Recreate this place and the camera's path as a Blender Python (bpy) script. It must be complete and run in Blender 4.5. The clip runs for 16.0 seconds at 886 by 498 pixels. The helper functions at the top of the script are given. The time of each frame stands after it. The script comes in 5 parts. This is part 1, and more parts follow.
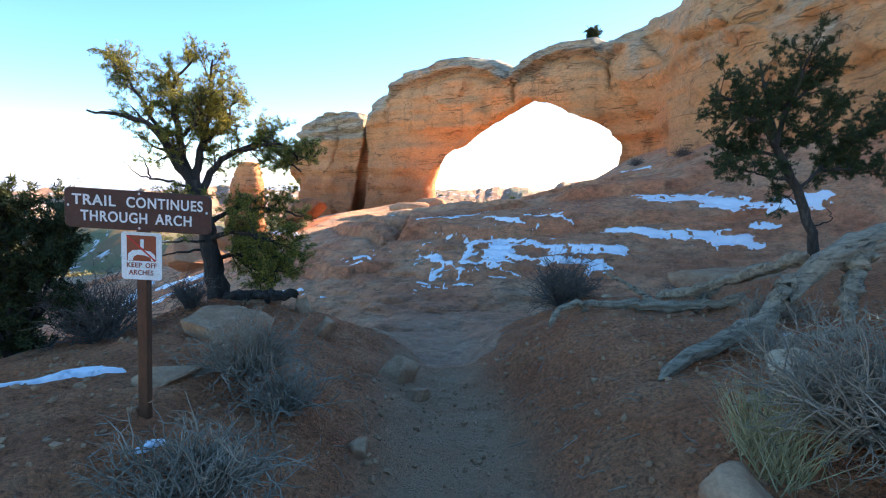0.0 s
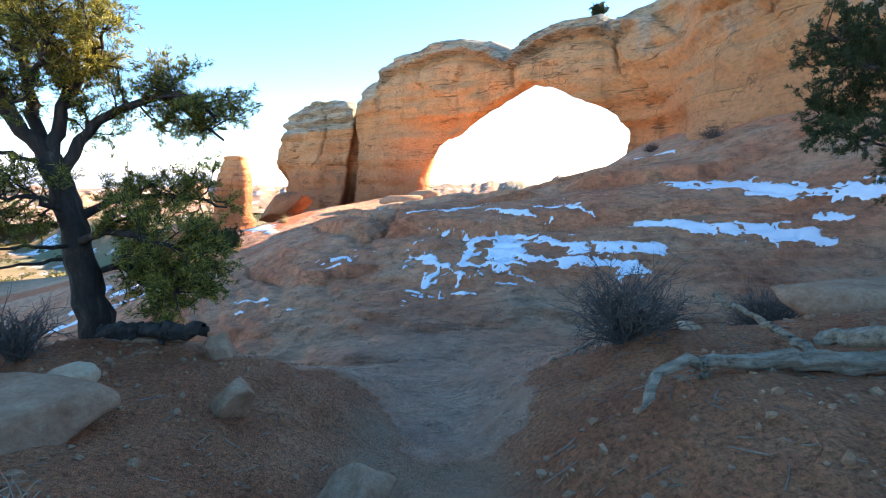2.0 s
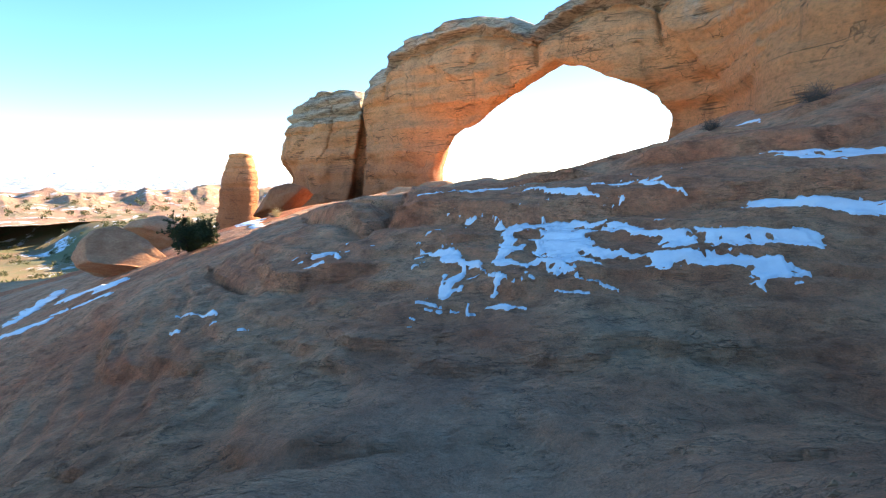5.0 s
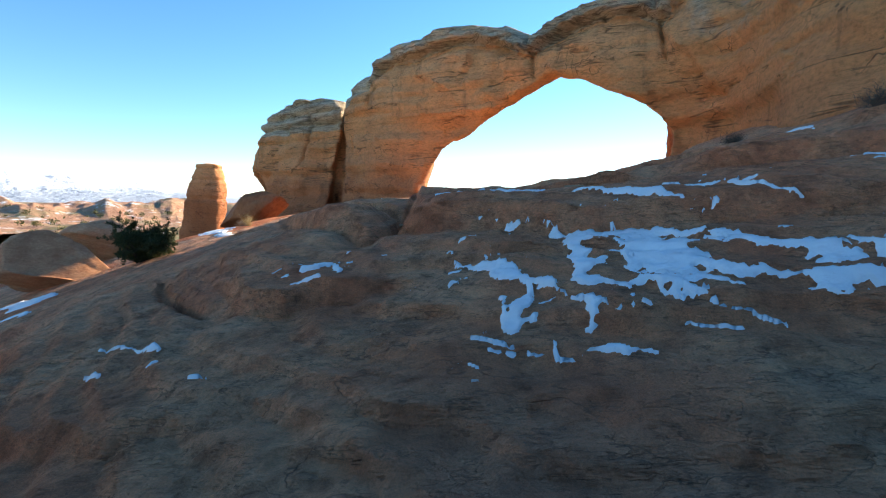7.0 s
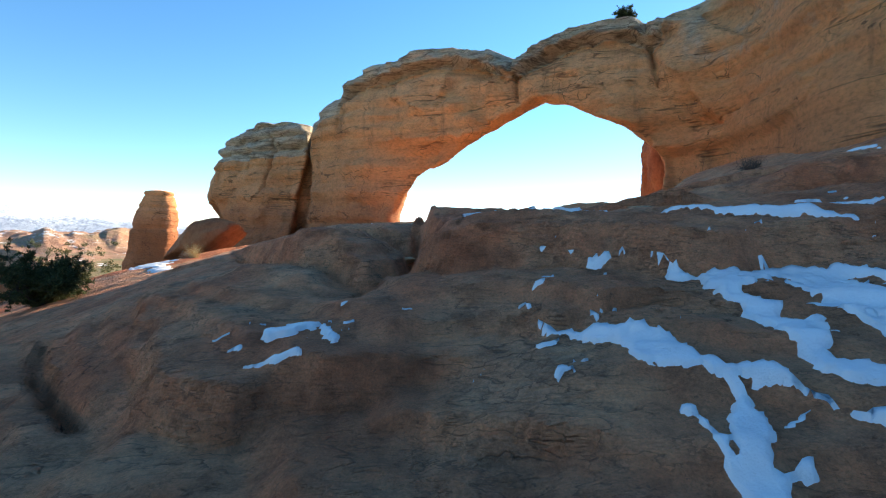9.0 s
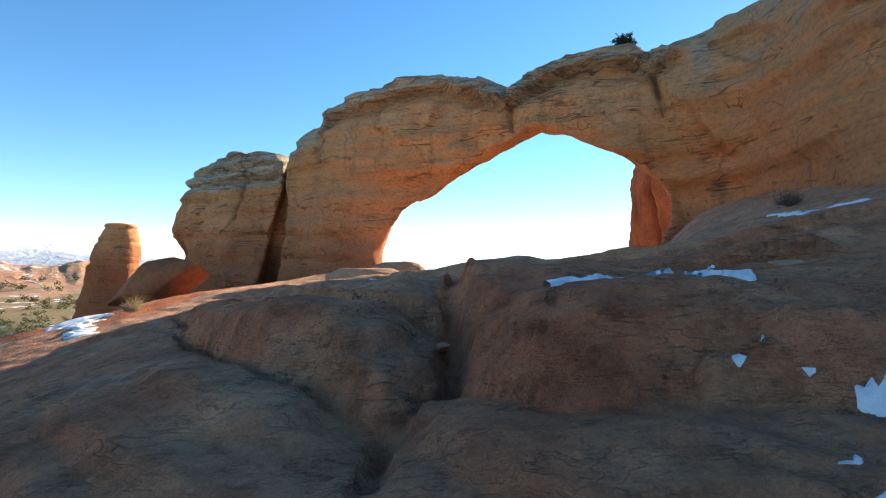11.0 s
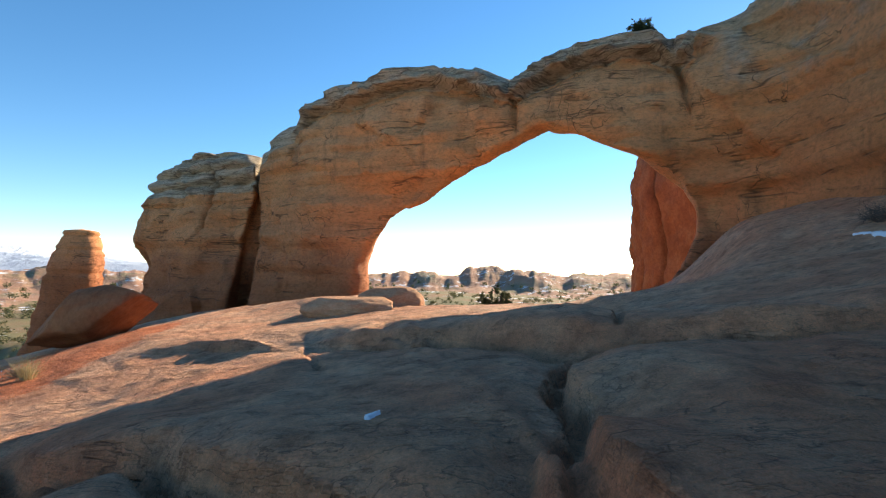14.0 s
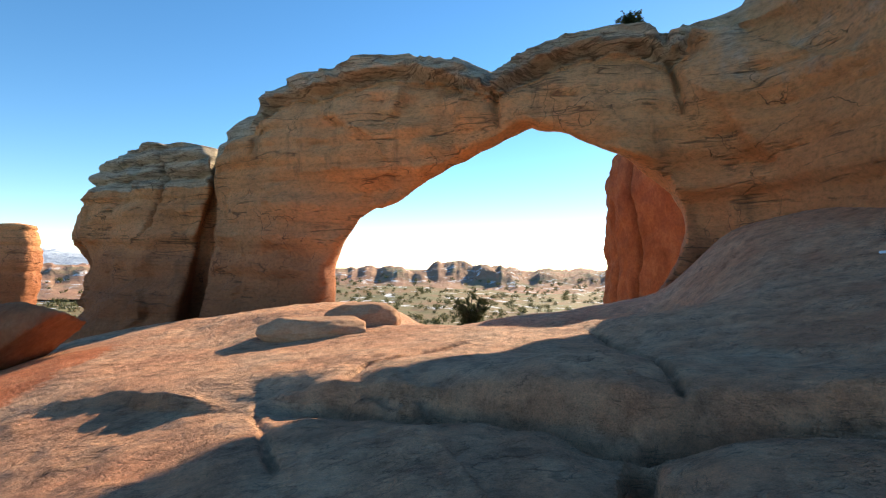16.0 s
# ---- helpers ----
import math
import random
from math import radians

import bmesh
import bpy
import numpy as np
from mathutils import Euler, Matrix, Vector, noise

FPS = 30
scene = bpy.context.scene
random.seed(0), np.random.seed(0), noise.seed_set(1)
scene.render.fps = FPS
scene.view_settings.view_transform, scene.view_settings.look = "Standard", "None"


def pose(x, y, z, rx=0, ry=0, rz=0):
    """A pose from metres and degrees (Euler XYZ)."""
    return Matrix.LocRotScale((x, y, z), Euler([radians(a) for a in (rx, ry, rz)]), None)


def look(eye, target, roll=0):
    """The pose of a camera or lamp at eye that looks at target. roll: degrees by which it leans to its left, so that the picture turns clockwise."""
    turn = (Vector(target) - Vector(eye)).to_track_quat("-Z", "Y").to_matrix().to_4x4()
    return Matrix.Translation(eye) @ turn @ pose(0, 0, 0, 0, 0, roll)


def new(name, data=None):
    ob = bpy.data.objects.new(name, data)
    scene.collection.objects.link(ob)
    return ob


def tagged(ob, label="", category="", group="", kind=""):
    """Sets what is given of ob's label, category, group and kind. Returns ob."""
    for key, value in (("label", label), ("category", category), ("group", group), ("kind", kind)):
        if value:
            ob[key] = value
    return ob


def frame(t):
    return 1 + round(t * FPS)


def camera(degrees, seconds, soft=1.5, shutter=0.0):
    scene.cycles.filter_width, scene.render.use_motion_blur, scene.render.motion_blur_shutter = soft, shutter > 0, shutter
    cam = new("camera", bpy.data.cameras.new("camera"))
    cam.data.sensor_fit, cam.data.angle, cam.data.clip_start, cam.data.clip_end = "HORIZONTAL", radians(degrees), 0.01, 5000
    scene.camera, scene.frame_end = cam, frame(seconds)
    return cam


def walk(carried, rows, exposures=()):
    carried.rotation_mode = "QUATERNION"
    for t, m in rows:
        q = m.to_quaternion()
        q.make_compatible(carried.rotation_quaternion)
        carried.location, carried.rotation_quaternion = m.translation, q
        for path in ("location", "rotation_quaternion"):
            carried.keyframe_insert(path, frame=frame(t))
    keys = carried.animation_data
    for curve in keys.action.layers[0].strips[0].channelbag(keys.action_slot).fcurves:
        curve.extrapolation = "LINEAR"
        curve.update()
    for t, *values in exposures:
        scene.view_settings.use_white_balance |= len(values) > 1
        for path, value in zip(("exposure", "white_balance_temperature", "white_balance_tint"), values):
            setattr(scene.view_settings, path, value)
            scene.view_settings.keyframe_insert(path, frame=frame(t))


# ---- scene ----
cam = camera(87.3, 16.0, soft=1.1)
METRES, EYE, TILT, LEAN, TURN = 17.0, 1.6, -7.4, 0.0, 0.0
ROWS = [
    (0.0, 0.0, 0.0, 0.0, -0.0, 0.0, -0.0),
    (0.5, 0.0015, 0.0328, 0.0024, -0.03, -0.04, 0.09),
    (1.0, -0.0016, 0.0646, 0.0023, -0.1, -0.19, 0.37),
    (1.5, -0.001, 0.0957, 0.0026, -0.31, -0.37, 0.5),
    (2.0, 0.0005, 0.1291, 0.0058, -0.56, -0.64, 0.52),
    (2.5, -0.0028, 0.16, 0.0056, -0.7, -0.98, 0.75),
    (3.0, -0.003, 0.1931, 0.0013, -0.63, -1.33, 0.82),
    (3.5, -0.0056, 0.2247, -0.0021, 0.29, -1.53, 0.72),
    (4.0, -0.0014, 0.2552, -0.0032, 1.41, -1.45, 0.64),
    (6.5, -0.0495, 0.4034, -0.0117, -1.48, 1.77, -0.27),
    (7.0, -0.0625, 0.4348, -0.0133, -2.71, 2.27, -0.67),
    (7.5, -0.0693, 0.4694, -0.013, -4.44, 3.52, -0.83),
    (8.0, -0.0818, 0.5038, -0.01, -4.91, 4.16, -0.63),
    (8.5, -0.0928, 0.5389, -0.006, -6.02, 5.15, -0.65),
    (9.0, -0.1015, 0.575, -0.0006, -7.34, 6.34, -0.5),
    (9.5, -0.1118, 0.6074, 0.0074, -8.71, 8.42, -0.34),
    (12.0, -0.1224, 0.7641, 0.0531, -10.42, 10.6, 0.2),
    (12.5, -0.1188, 0.7903, 0.0619, -10.71, 10.75, 0.43),
    (13.0, -0.1159, 0.8176, 0.08, -11.36, 10.43, 0.71),
    (13.5, -0.1208, 0.8391, 0.0918, -11.83, 10.34, 0.74),
    (14.0, -0.1235, 0.8609, 0.1029, -12.15, 10.27, 0.86),
    (14.5, -0.1246, 0.8804, 0.1144, -12.96, 9.65, 1.13),
    (15.0, -0.1243, 0.9033, 0.1277, -13.92, 9.38, 1.17),
    (15.5, -0.1217, 0.9249, 0.1373, -15.14, 9.46, 1.15),
    (16.0, -0.1236, 0.9473, 0.1441, -16.21, 9.46, 1.19),
]
EXPOSURES = [(0.0, 2.28, 7600, 19), (1.5, 2.48, 7600, 19), (4.0, 2.6, 7550, 18), (6.5, 1.57, 7350, 12), (9.5, 1.52, 7350, 12), (12.0, 1.3, 7300, 13), (16.0, 1.2, 7350, 12)]
walk(cam, [(t, pose(0, 0, EYE, TILT, LEAN, TURN) @ pose(METRES * x, METRES * y, METRES * z, 90 + pitch, roll, yaw)) for t, x, y, z, yaw, pitch, roll in ROWS], EXPOSURES)

# ---- daylight: low winter sun behind the fin, clear sky ----
SUN_AZ, SUN_EL = 47.0, 22.0          # degrees to the right of +y, and above the horizon
world = bpy.data.worlds.new("sky")
scene.world = world
world.use_nodes = True
wn = world.node_tree
sky = wn.nodes.new("ShaderNodeTexSky")
sky.sky_type, sky.sun_disc = "NISHITA", False
sky.sun_elevation, sky.sun_rotation = radians(SUN_EL), radians(SUN_AZ)
sky.altitude, sky.air_density, sky.dust_density, sky.ozone_density = 1600, 1.0, 0.05, 3.0
wn.nodes["Background"].inputs["Strength"].default_value = 0.11
tone = wn.nodes.new("ShaderNodeHueSaturation")      # deep clear winter blue
tone.inputs["Saturation"].default_value = 1.22
tone.inputs["Hue"].default_value = 0.4965
wn.links.new(sky.outputs[0], tone.inputs["Color"])
wn.links.new(tone.outputs[0], wn.nodes["Background"].inputs["Color"])
sun = new("sun", bpy.data.lights.new("sun", "SUN"))
sun.data.energy, sun.data.angle, sun.data.color = 5.0, radians(0.53), (1.0, 0.90, 0.70)
sun_dir = Vector((math.sin(radians(SUN_AZ)) * math.cos(radians(SUN_EL)), math.cos(radians(SUN_AZ)) * math.cos(radians(SUN_EL)), math.sin(radians(SUN_EL))))
sun.matrix_world = look(sun_dir * 60, (0, 0, 0))


# ---- numeric helpers ----
rng = np.random.default_rng(7)
LATTICE = rng.random((32, 32, 32)).astype(np.float32)


def sstep(a, b, x):
    f = np.clip((x - a) / (b - a), 0, 1)
    return f * f * (3 - 2 * f)


def vnoise(x, y, z=0.0):
    """Smooth value noise in -1..1."""
    x, y, z = np.broadcast_arrays(np.asarray(x, np.float32), np.asarray(y, np.float32), np.asarray(z, np.float32))
    ix, iy, iz = np.floor(x).astype(np.int64), np.floor(y).astype(np.int64), np.floor(z).astype(np.int64)
    fx, fy, fz = x - ix, y - iy, z - iz
    fx, fy, fz = fx * fx * (3 - 2 * fx), fy * fy * (3 - 2 * fy), fz * fz * (3 - 2 * fz)
    v = 0
    for a in (0, 1):
        wa = fx if a else 1 - fx
        for b in (0, 1):
            wb = fy if b else 1 - fy
            for c in (0, 1):
                wc = fz if c else 1 - fz
                v = v + wa * wb * wc * LATTICE[(ix + a) & 31, (iy + b) & 31, (iz + c) & 31]
    return v * 2 - 1


def fbm(x, y, z=0.0, octaves=4, gain=0.5):
    v, amp, k = 0, 1.0, 1.0
    for o in range(octaves):
        v = v + amp * vnoise(x * k + 7.3 * o, y * k + 3.1 * o, z * k + 5.7 * o)
        amp, k = amp * gain, k * 2.03
    return v


def smax(a, b, k):
    h = np.clip(0.5 + 0.5 * (a - b) / k, 0, 1)
    return b + (a - b) * h + k * h * (1 - h)


def smin(a, b, k):
    return -smax(-a, -b, k)


def soft_line(keys, width):
    """A smoothed polyline through the keys (position, value), as a function."""
    xs, vs = np.array(keys, float).T
    g = np.linspace(xs[0] - 3 * width, xs[-1] + 3 * width, 3000)
    v = np.interp(g, xs, vs)
    h = g[1] - g[0]
    kern = np.exp(-0.5 * (np.arange(-int(3 * width / h), int(3 * width / h) + 1) * h / width) ** 2)
    v2 = np.convolve(np.pad(v, len(kern) // 2, mode="edge"), kern / kern.sum(), mode="valid")[: len(g)]
    return lambda x: np.interp(x, g, v2)


def mesh_of(name, verts, faces, smooth=True):
    me = bpy.data.meshes.new(name)
    verts, faces = np.asarray(verts, np.float32), np.asarray(faces, np.int32)
    me.vertices.add(len(verts))
    me.vertices.foreach_set("co", verts.ravel())
    w = faces.shape[1]
    me.loops.add(faces.size)
    me.loops.foreach_set("vertex_index", faces.ravel())
    me.polygons.add(len(faces))
    me.polygons.foreach_set("loop_start", np.arange(0, faces.size, w, dtype=np.int32))
    me.polygons.foreach_set("use_smooth", np.full(len(faces), smooth))
    me.update(calc_edges=True)
    return me


def thing(name, me, material, label="", category="", group="", kind="", parent=None):
    ob = new(name, me)
    if me is not None and material is not None and not me.materials:
        me.materials.append(material)
    if parent is not None:
        ob.parent = parent
    return tagged(ob, label, category, group, kind)


def part(name, bm, material, parent, label=""):
    me = bpy.data.meshes.new(name)
    bm.to_mesh(me)
    bm.free()
    return thing(name, me, material, label, parent=parent)


def surface_nets(field, origin, h):
    """Surface of field < 0 on a regular grid, as vertices and quads."""
    f = field.astype(np.float32)
    s = f < 0
    nx, ny, nz = f.shape
    acc = np.zeros((nx - 1, ny - 1, nz - 1, 3), np.float32)
    cnt = np.zeros((nx - 1, ny - 1, nz - 1), np.float32)
    corners = [(a, b, c) for a in (0, 1) for b in (0, 1) for c in (0, 1)]
    for p in corners:
        for ax in range(3):
            if p[ax]:
                continue
            q = list(p)
            q[ax] = 1
            A = f[p[0]:nx - 1 + p[0], p[1]:ny - 1 + p[1], p[2]:nz - 1 + p[2]]
            B = f[q[0]:nx - 1 + q[0], q[1]:ny - 1 + q[1], q[2]:nz - 1 + q[2]]
            m = (A < 0) != (B < 0)
            t = np.where(m, A / np.where(m, A - B, 1), 0)
            for k in range(3):
                acc[..., k] += np.where(m, p[k] + (t if k == ax else 0), 0)
            cnt += m
    used = cnt > 0
    index = np.full(used.shape, -1, np.int64)
    index[used] = np.arange(used.sum())
    grid = np.argwhere(used)
    verts = (grid + acc[used] / cnt[used][:, None]) * h + np.asarray(origin)
    quads = []
    for ax in range(3):
        o1, o2 = [(1, 2), (2, 0), (0, 1)][ax]
        sl = [slice(1, -1)] * 3
        sl[ax] = slice(0, f.shape[ax] - 1)
        sl2 = list(sl)
        sl2[ax] = slice(1, f.shape[ax])
        A, B = s[tuple(sl)], s[tuple(sl2)]
        for flip, mask in ((False, A & ~B), (True, ~A & B)):
            e = np.argwhere(mask)
            for k in range(3):
                if k != ax:
                    e[:, k] += 1
            ids = []
            for d1, d2 in ((1, 1), (0, 1), (0, 0), (1, 0)):
                c = e.copy()
                c[:, o1] -= d1
                c[:, o2] -= d2
                ids.append(index[c[:, 0], c[:, 1], c[:, 2]])
            q = np.stack(ids, 1)
            quads.append(q[:, ::-1] if flip else q)
    return verts, np.concatenate(quads)


# ---- materials ----
class Mat:
    """A small node graph builder."""

    def __init__(self, name, rough=0.9):
        self.m = bpy.data.materials.new(name)
        self.m.use_nodes = True
        self.t = self.m.node_tree
        self.b = self.t.nodes["Principled BSDF"]
        self.b.inputs["Roughness"].default_value = rough
        self.b.inputs["Specular IOR Level"].default_value = 0.25
        self.geo = self.t.nodes.new("ShaderNodeNewGeometry")

    def put(self, sock, v):
        if hasattr(v, "is_output"):
            self.t.links.new(v, sock)
        else:
            sock.default_value = v

    def noise(self, scale, detail=4, rough=0.6, stretch=(1, 1, 1), vec=None):
        mp = self.t.nodes.new("ShaderNodeMapping")
        mp.inputs["Scale"].default_value = stretch
        self.t.links.new(vec or self.geo.outputs["Position"], mp.inputs[0])
        n = self.t.nodes.new("ShaderNodeTexNoise")
        n.inputs["Scale"].default_value, n.inputs["Detail"].default_value, n.inputs["Roughness"].default_value = scale, detail, rough
        self.t.links.new(mp.outputs[0], n.inputs["Vector"])
        return n.outputs["Fac"]

    def math(self, op, a, b=0.0, clamp=False):
        n = self.t.nodes.new("ShaderNodeMath")
        n.operation, n.use_clamp = op, clamp
        self.put(n.inputs[0], a)
        self.put(n.inputs[1], b)
        return n.outputs[0]

    def ramp(self, fac, stops, mode="LINEAR"):
        n = self.t.nodes.new("ShaderNodeValToRGB")
        n.color_ramp.interpolation = mode
        e = n.color_ramp.elements
        while len(e) < len(stops):
            e.new(0.5)
        for el, (p, c) in zip(e, stops):
            el.position, el.color = p, (*c, 1) if len(c) == 3 else c
        self.put(n.inputs[0], fac)
        return n.outputs[0]

    def mix(self, fac, a, b, mode="MIX"):
        n = self.t.nodes.new("ShaderNodeMix")
        n.data_type, n.blend_type = "RGBA", mode
        self.put(n.inputs[0], fac)
        for sock, v in ((n.inputs[6], a), (n.inputs[7], b)):
            self.put(sock, v if hasattr(v, "is_output") else (*v, 1))
        return n.outputs[2]

    def attr(self, name):
        n = self.t.nodes.new("ShaderNodeAttribute")
        n.attribute_name = name
        return n.outputs["Fac"]

    def axis(self, k):
        n = self.t.nodes.new("ShaderNodeSeparateXYZ")
        self.t.links.new(self.geo.outputs["Position"], n.inputs[0])
        return n.outputs[k]

    def random(self):
        return self.t.nodes.new("ShaderNodeObjectInfo").outputs["Random"]

    def island(self):
        return self.geo.outputs["Random Per Island"]

    def bump(self, height, dist, strength=1.0, normal=None):
        n = self.t.nodes.new("ShaderNodeBump")
        n.inputs["Strength"].default_value, n.inputs["Distance"].default_value = strength, dist
        self.t.links.new(height, n.inputs["Height"])
        if normal is not None:
            self.t.links.new(normal, n.inputs["Normal"])
        return n.outputs[0]

    def done(self, colour, normal=None, rough=None):
        self.put(self.b.inputs["Base Color"], colour if hasattr(colour, "is_output") else (*colour, 1))
        if normal is not None:
            self.t.links.new(normal, self.b.inputs["Normal"])
        if rough is not None:
            self.put(self.b.inputs["Roughness"], rough)
        return self.m


def make_sandstone():
    """Fin sandstone: red foot, orange face, grey-tan cap beds (mask cap), varnish streaks and cracks."""
    m = Mat("sandstone", 0.92)
    z = m.axis(2)
    warp = m.noise(0.3, 4)
    zz = m.math("ADD", z, m.math("MULTIPLY", m.math("SUBTRACT", warp, 0.5), 3.4))
    base = m.ramp(m.math("DIVIDE", zz, 14.0), [(0.0, (0.40, 0.14, 0.062)), (0.17, (0.56, 0.22, 0.105)), (0.24, (0.70, 0.30, 0.14)), (0.5, (0.78, 0.365, 0.16)), (0.66, (0.76, 0.42, 0.215)), (0.8, (0.73, 0.48, 0.285)), (1.0, (0.70, 0.48, 0.30))])
    blot = m.ramp(m.noise(0.45, 7, 0.66), [(0.32, (0.84, 0.76, 0.70)), (0.5, (1.05, 1.03, 1.0)), (0.7, (1.2, 1.18, 1.15))])
    col = m.mix(0.65, base, blot, "MULTIPLY")
    capmask = m.ramp(m.math("ADD", m.attr("cap"), m.math("MULTIPLY", m.math("SUBTRACT", m.noise(0.8, 5), 0.5), 0.8)), [(0.4, (0, 0, 0)), (0.6, (1, 1, 1))])
    capcol = m.ramp(m.noise(1.4, 7, 0.7, (0.5, 0.5, 3.0)), [(0.3, (0.24, 0.19, 0.14)), (0.42, (0.54, 0.44, 0.32)), (0.7, (0.70, 0.60, 0.46))])
    col = m.mix(m.math("MULTIPLY", capmask, 0.95), col, capcol)
    strata = m.noise(1.0, 6, 0.7, (0.10, 0.10, 2.6))
    col = m.mix(0.55, col, m.ramp(strata, [(0.32, (0.74, 0.68, 0.62)), (0.46, (1.02, 1.01, 1.0)), (0.7, (1.14, 1.12, 1.08))]), "MULTIPLY")
    streak = m.ramp(m.noise(0.7, 5, 0.65, (1.3, 1.3, 0.16)), [(0.57, (0, 0, 0)), (0.7, (1, 1, 1))])
    col = m.mix(m.math("MULTIPLY", streak, 0.5), col, (0.22, 0.10, 0.055))
    fine = m.ramp(m.noise(5.0, 8, 0.74, (1, 1, 1.6)), [(0.35, (0.70, 0.66, 0.63)), (0.5, (1.02, 1.01, 1.0)), (0.68, (1.2, 1.17, 1.12))])
    col = m.mix(0.8, col, fine, "MULTIPLY")
    vor = m.t.nodes.new("ShaderNodeTexVoronoi")
    vor.feature = "DISTANCE_TO_EDGE"
    vor.inputs["Scale"].default_value = 0.33
    mp = m.t.nodes.new("ShaderNodeVectorMath")
    mp.operation = "MULTIPLY_ADD"
    nz = m.t.nodes.new("ShaderNodeTexNoise")
    nz.inputs["Scale"].default_value, nz.inputs["Detail"].default_value = 0.5, 6
    m.t.links.new(m.geo.outputs["Position"], nz.inputs["Vector"])
    m.t.links.new(nz.outputs["Color"], mp.inputs[0])
    mp.inputs[1].default_value = (4.5, 4.5, 4.5)
    m.t.links.new(m.geo.outputs["Position"], mp.inputs[2])
    m.t.links.new(mp.outputs[0], vor.inputs["Vector"])
    crack = m.math("MULTIPLY", m.ramp(vor.outputs["Distance"], [(0.0, (1, 1, 1)), (0.012, (0, 0, 0))]), m.ramp(m.noise(0.4, 4), [(0.54, (0, 0, 0)), (0.62, (1, 1, 1))]))
    # bedding cracks that run level, thin beds in the cap, and slanting fractures of the face
    for sc, st, wid, amt, lo in ((1.0, (0.08, 0.08, 0.75), 0.010, 0.85, 0.46), (1.0, (0.16, 0.16, 2.2), 0.014, 0.6, 0.52), (0.42, (1.0, 1.0, 0.8), 0.0035, 0.8, 0.50)):
        off = m.math("ABSOLUTE", m.math("SUBTRACT", m.noise(sc, 4, 0.5, st), 0.5))
        ln = m.math("MULTIPLY", m.ramp(off, [(0.0, (1, 1, 1)), (wid, (0, 0, 0))]), m.ramp(m.noise(sc * 0.55 + 0.1, 4), [(lo, (0, 0, 0)), (lo + 0.08, (1, 1, 1))]))
        crack = m.math("MAXIMUM", crack, m.math("MULTIPLY", ln, amt))
    thin = m.math("ABSOLUTE", m.math("SUBTRACT", m.noise(1.0, 4, 0.55, (0.3, 0.3, 4.5)), 0.5))
    thin = m.math("MULTIPLY", m.ramp(thin, [(0.0, (1, 1, 1)), (0.03, (0, 0, 0))]), capmask)
    crack = m.math("MAXIMUM", crack, m.math("MULTIPLY", thin, 0.75))
    col = m.mix(m.math("MULTIPLY", crack, 0.8), col, (0.075, 0.038, 0.024))
    n1 = m.bump(m.noise(0.9, 9, 0.74, (0.6, 0.6, 2.0)), 0.7, 0.85)
    n2 = m.bump(m.noise(7.0, 8, 0.75, (0.8, 0.8, 1.5)), 0.07, 0.8, n1)
    n3 = m.bump(m.math("SUBTRACT", 1.0, crack), 0.12, 0.8, n2)
    return m.done(col, n3)


